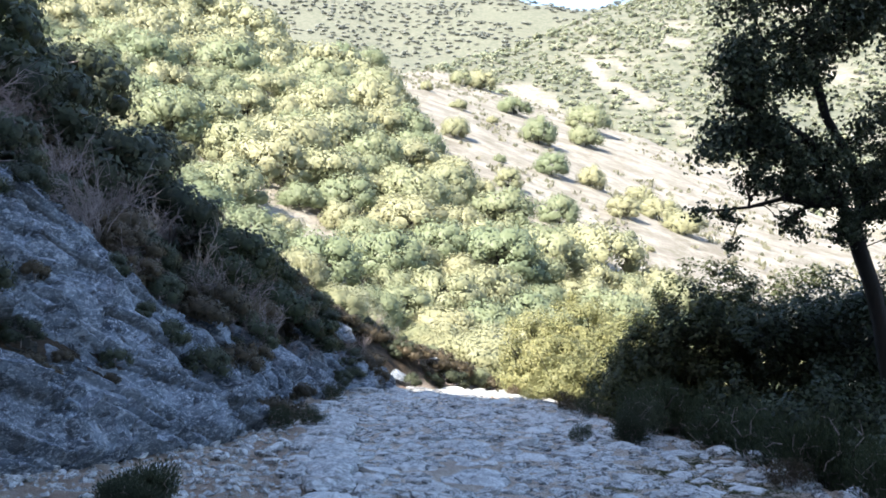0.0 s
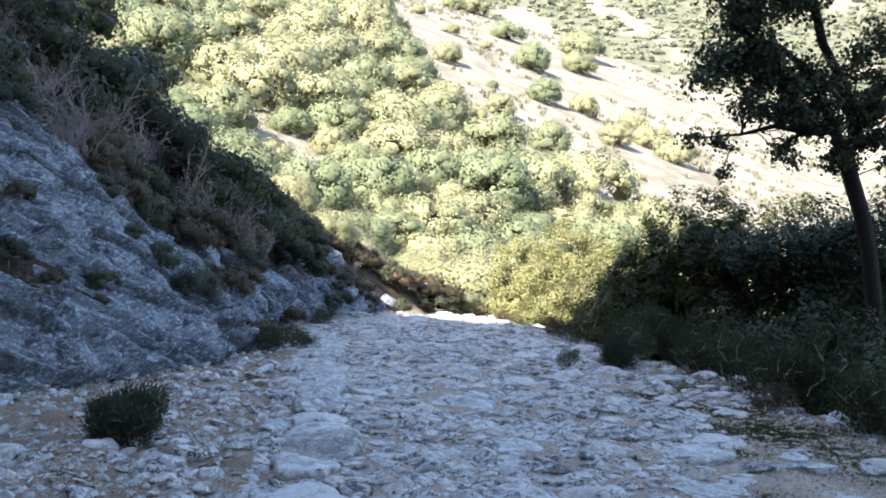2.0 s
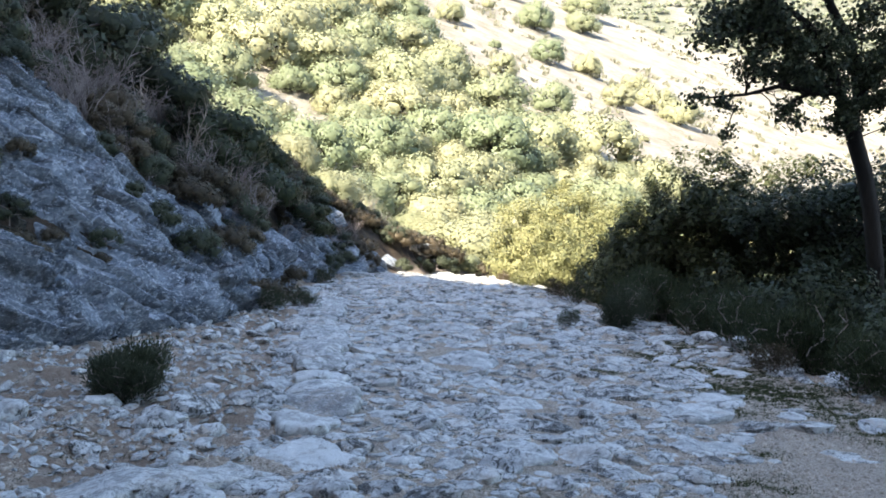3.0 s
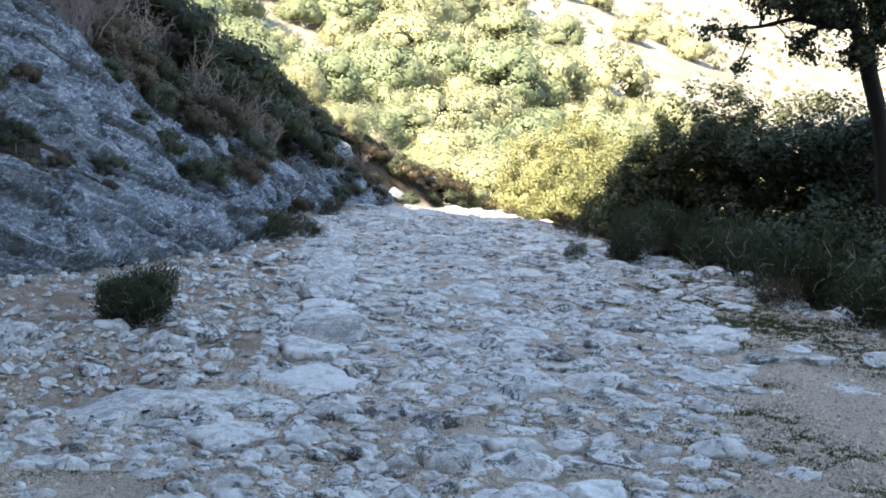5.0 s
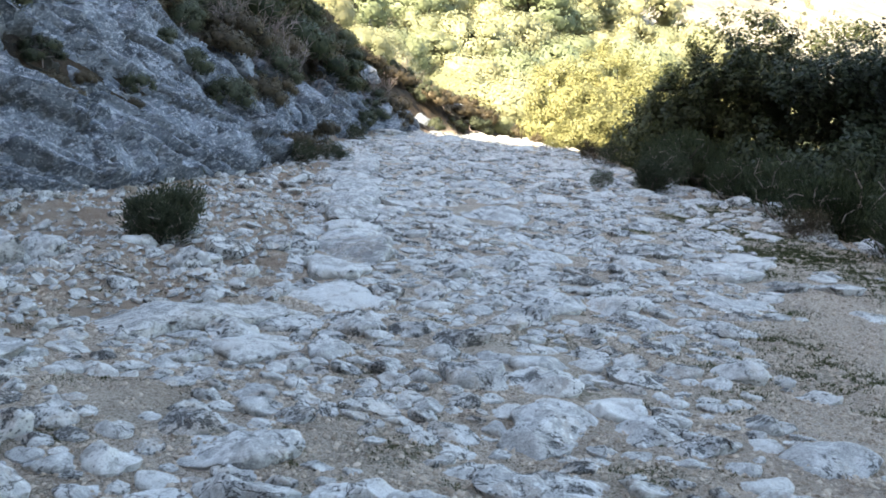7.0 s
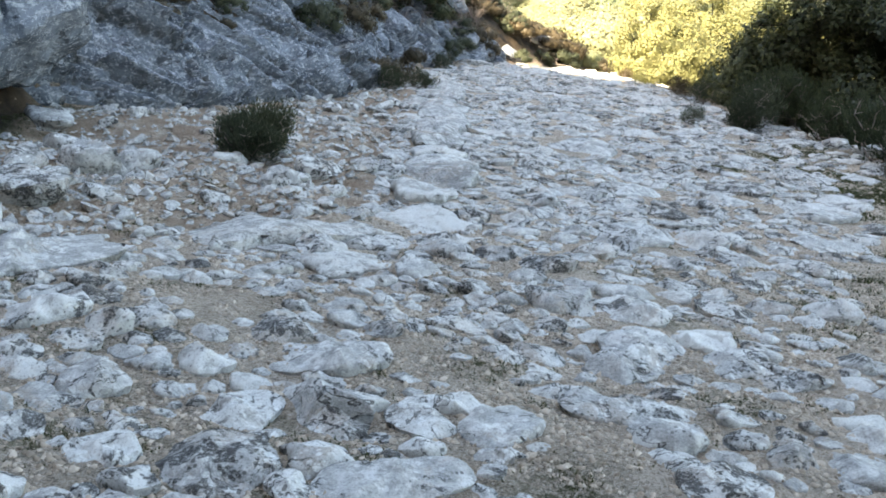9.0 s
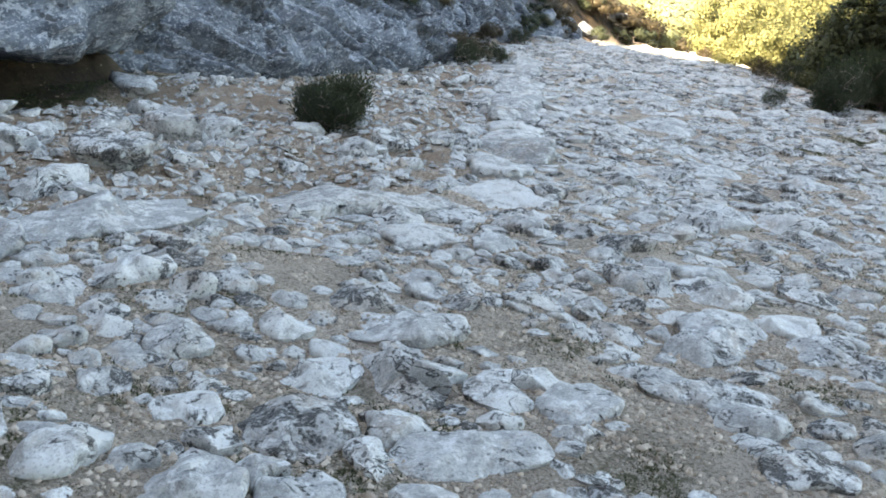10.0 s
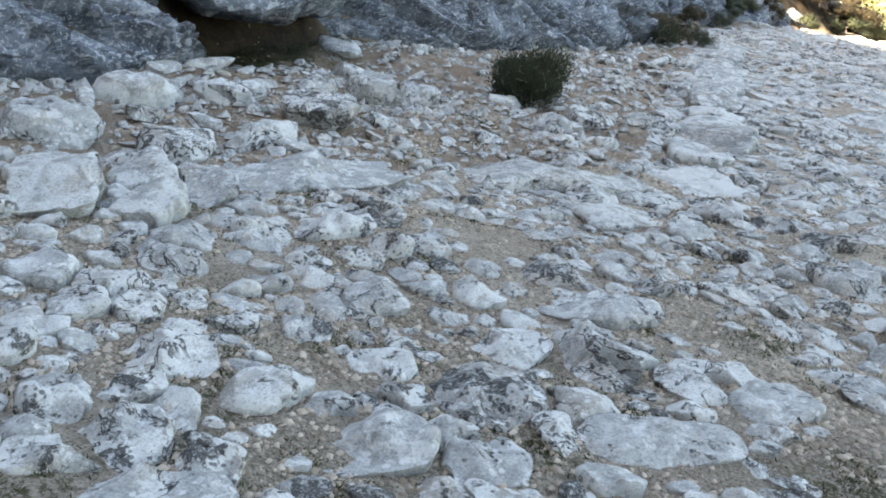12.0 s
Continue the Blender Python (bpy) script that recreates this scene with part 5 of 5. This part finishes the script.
# shrubs rooted in the ledges of the rock
for i, (x, y, s) in enumerate([(-3.56, 10.3, 0.16), (-2.99, 12.1, 0.38), (-2.84, 14.0, 0.4), (-3.22, 14.9, 0.45), (-4.03, 9.3, 0.2), (-4.2, 9.6, 0.24), (-3.9, 9.55, 0.18), (-3.74, 12.7, 0.4), (-3.96, 12.3, 0.4),
                               (-3.35, 11.9, 0.3), (-2.3, 12.9, 0.3), (-2.35, 13.4, 0.25), (-2.2, 15.2, 0.3), (-2.0, 18.8, 0.3), (-1.4, 20.6, 0.3), (-0.7, 22.0, 0.28), (-3.4, 13.9, 0.55), (-3.0, 14.8, 0.5), (-3.1, 16.2, 0.6), (-4.6, 9.3, 0.45), (-3.0, 12.6, 0.3), (-4.1, 12.0, 0.3), (-2.9, 13.2, 0.4), (-5.3, 10.2, 0.6),
                               (-3.9, 9.9, 0.18), (-3.6, 10.6, 0.2), (-2.7, 18.6, 0.5), (-2.4, 20.2, 0.4), (-5.2, 8.8, 0.3), (-5.6, 9.4, 0.35), (-4.4, 10.4, 0.22), (-4.9, 11.2, 0.4), (-4.2, 13.0, 0.45), (-3.6, 11.6, 0.2)]):
    kind = (dry_kinds, dark_kinds)[i % 2][i % 3]
    plant("dry_shrub", "dry brown shrub rooted in the rock ledges", "shrub", *kind, LEAF_DRY, TWIG, place(x, y, s, i, -0.12), "shrubs in the rock")
for i in range(64):
    y = r.uniform(18.0, 28.0)
    x = float(toe_x(y)) - r.uniform(0.0, 2.6)
    kind = (dry_kinds, dry_kinds, dark_kinds)[i % 3][i % 3]
    plant("dry_shrub", "dry brown scrub at the end of the bank", "shrub", *kind, LEAF_DRY, TWIG, place(x, y, r.uniform(0.3, 0.65), i, 0.03, 0.8), "dry scrub at the bend")
# evergreens at the bank's shoulder, and the taller ones above
for i, (x, y, s, leafk) in enumerate([(-3.15, 17.6, 0.95, oak_kinds), (-3.9, 17.3, 1.05, oak_kinds), (-2.7, 18.6, 0.75, oak_kinds), (-4.9, 17.2, 1.2, dark_kinds), (-5.9, 16.8, 1.3, dark_kinds), (-7.2, 16.4, 1.4, dark_kinds), (-3.4, 19.3, 0.7, oak_kinds), (-2.9, 20.8, 0.5, oak_kinds), (-4.6, 18.4, 0.8, oak_kinds), (-3.7, 16.6, 0.75, oak_kinds), (-2.6, 23.0, 0.5, oak_kinds), (-8.6, 17.0, 1.7, oak_kinds),
                                      (-9.6, 19.5, 1.8, oak_kinds), (-8.0, 20.5, 1.5, dark_kinds), (-10.0, 22.5, 1.8, oak_kinds), (-6.5, 21.5, 1.2, dark_kinds)]):
    plant("evergreen_bush", "dense dark green evergreen bush on the bank", "bush", *leafk[i % 3], LEAF_OAK, BARK, place(x, y, s, i * 2.1, 0.1), "evergreens on the bank")


def dead_branch(seed, x, y, high, lean):
    """A bleached, leafless branch that leans out of the bank."""
    ob = part("dead_branch", twig_mesh(seed, high, 0.45, 4, 9, 0.0085), DEADWOOD, at=pose(x, y, float(height(x, y)) + 0.05, 0, lean, 20 * seed))
    tagged(ob, "bleached leafless dead branch on the bank", "branch", "dead branches")


dead_branch(5, -3.5, 15.9, 1.5, 25)
dead_branch(6, -4.3, 14.6, 1.3, 35)
dead_branch(9, -3.9, 15.2, 1.1, -15)

# ---- the sunny hillside ----
for x, y, s in [(1.0, 80.7, 1.3), (5.6, 143, 2.5), (2.5, 139, 1.6), (8.6, 116.3, 1.9), (9.7, 97.3, 2.0), (19.0, 126.5, 3.0), (15.7, 106.6, 1.9), (8.6, 76.9, 1.6),
                (12.1, 78.4, 1.3), (7.0, 58.4, 1.4), (12.6, 68.0, 1.3), (17.7, 70.3, 1.5), (16.5, 73.8, 1.6), (-8.5, 113, 2.4), (-11.5, 109.6, 1.9), (-5.9, 84.6, 2.5),
                (-3.5, 86.8, 1.3), (-1.9, 110.1, 0.8), (16.7, 82.5, 1.2), (4.4, 74.9, 0.5), (1.6, 102.4, 0.9), (5.1, 100.4, 0.7), (4.4, 64.8, 1.0), (12.1, 62.4, 0.4), (12.9, 60.2, 0.35)]:
    i = int(r.integers(6))
    plant("hill_shrub", "lone olive-green shrub on the bare pale slope", "shrub", *kinds[i], LEAF_HILL, BARK, place(x, y, s * 1.3, r.uniform(0, 6.3), 0.1, r.uniform(0.8, 1.05)), "shrubs on the bare slope")


for x, y, s in [(-2.55, 23.2, 0.85), (-3.5, 23.8, 1.0), (-1.6, 28.2, 0.9), (0.2, 28.6, 0.8), (1.4, 29.5, 1.0), (-0.6, 27.0, 0.6), (0.9, 26.6, 0.5), (-2.6, 30.5, 1.1), (0.0, 31.5, 1.2), (2.6, 29.0, 1.0)]:
    plant("hill_shrub", "olive-green shrub beyond the bend of the road", "shrub", *near_kinds[int(r.integers(4))], LEAF_HILL, BARK, place(x, y, s, r.uniform(0, 6.3), 0.1), "shrubs beyond the bend")


def dense_zone(x, y):
    west = x < np.interp(y, [34, 40, 48, 51, 53, 57, 66, 82, 94, 98, 112, 130], [16, 15, 13, 9.5, 5, 1, -2.0, -3.6, -6.5, -13, -21, -25])
    past = y - np.interp(-x, [1.8, 2.7, 4.9, 8.1, 10.9, 13], [33.3, 37.6, 40.9, 43.9, 45.9, 47])
    track = np.where(past > 0, past / 1.5, -past / 3.2) > np.interp(-x, [2, 5, 9, 12], [0.9, 1.0, 0.9, 0.3])
    track |= (x > -1.8) | (x < -12)
    return west & track & (x > -44 - 0.0 * y) & (y < ridge_y(x) + 3) & (np.abs(x) < 0.5 * y + 2) & (slope_z(x, y) > height(x, y) - 1.6)


r = np.random.default_rng(44)
dense = scatter(-46, 18, 28.5, 134, lambda x, y, r: r.uniform(1.4, 3.1, np.shape(x)) * (0.70 + 0.006 * y), 40000, r, dense_zone)
dense = dense[np.argsort(dense[:, 1])]
raw = []
for i, (x, y, g) in enumerate(dense):
    s = g * r.uniform(0.84, 1.12)
    at = place(x, y, s, r.uniform(0, 6.3), 0.15, r.uniform(0.72, 1.02))
    k = int(r.integers(6))
    if i < 296:
        pair = near_kinds[k % 4] if i < 36 else kinds[k] if i < 120 else light_kinds[k]
        plant("hill_shrub", "rounded grey-green evergreen shrub on the sunny slope", "shrub", *pair, LEAF_HILL, BARK, at, "shrubs on the sunny slope")
    else:
        raw.append((k, at))


def joined(name, meshes, raw, material, label, category):
    """All of the given meshes at their poses as one object."""
    data = []
    for me in meshes:
        v = np.zeros(len(me.vertices) * 3, np.float32)
        me.vertices.foreach_get("co", v)
        f = np.zeros(len(me.loops), np.int32)
        me.loops.foreach_get("vertex_index", f)
        data.append((v.reshape(-1, 3), f.reshape(-1, 3), SOFT[me.name]))
    V, F, N, n = [], [], [], 0
    for k, at in raw:
        v, f, soft = data[k]
        m = np.array(at)
        V.append(v @ m[:3, :3].T + m[:3, 3])
        F.append(f + n)
        N.append(soft @ np.array(at.to_quaternion().to_matrix()).T)
        n += len(v)
    me = mk_mesh(name, np.concatenate(V), np.concatenate(F), True)
    me.normals_split_custom_set_from_vertices(np.concatenate(N).tolist())
    ob = part(name, me, material)
    return tagged(ob, label, category, kind="stuff")


if raw:
    joined("hill_shrubs", [shrub_meshes(130 + i, 700, 0.10, 24, 3)[0] for i in range(6)], raw, LEAF_HILL, "dense evergreen scrub near the crest of the slope", "scrub")

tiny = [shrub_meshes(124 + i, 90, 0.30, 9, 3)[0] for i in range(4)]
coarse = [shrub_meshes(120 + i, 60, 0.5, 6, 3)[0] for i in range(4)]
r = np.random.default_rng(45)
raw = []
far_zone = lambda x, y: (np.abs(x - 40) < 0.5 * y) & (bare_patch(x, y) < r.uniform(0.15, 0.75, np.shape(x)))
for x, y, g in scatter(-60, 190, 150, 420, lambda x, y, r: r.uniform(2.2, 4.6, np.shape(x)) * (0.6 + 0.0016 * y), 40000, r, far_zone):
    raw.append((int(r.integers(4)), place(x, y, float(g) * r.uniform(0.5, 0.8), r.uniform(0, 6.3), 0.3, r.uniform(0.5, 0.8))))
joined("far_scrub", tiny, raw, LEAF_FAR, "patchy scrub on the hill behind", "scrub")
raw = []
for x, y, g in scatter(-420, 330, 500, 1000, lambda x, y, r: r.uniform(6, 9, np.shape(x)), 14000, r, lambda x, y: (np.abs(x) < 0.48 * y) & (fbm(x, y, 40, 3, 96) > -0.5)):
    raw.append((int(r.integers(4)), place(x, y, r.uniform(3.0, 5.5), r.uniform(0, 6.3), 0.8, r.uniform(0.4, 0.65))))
joined("distant_woods", coarse, raw, LEAF_WOODS, "woods on the farthest hill, greyed in colour for haze", "woods")

r = np.random.default_rng(46)
n = 3000
px, py = r.uniform(-16, 45, n), r.uniform(50, 150, n)
ok = ~dense_zone(px, py) & (py < ridge_y(px) + 2) & (fbm(px, py, 5, 3, 99) > 0.1)
px, py = px[ok], py[ok]
per = 7
c = np.repeat(np.stack([px, py, height(px, py)], -1), per, 0)
c = c + r.normal(scale=0.14, size=c.shape) * (1, 1, 0.2)
tufts = part("dry_grass", mk_mesh("dry_grass", *leaves(c, np.tile((0.0, 0.0, 1.0), (len(c), 1)), 0.34, r, 0.3, True), False), LEAF_DRYGRASS)
tagged(tufts, "tufts of dry olive grass on the bare slope", "grass", kind="stuff")
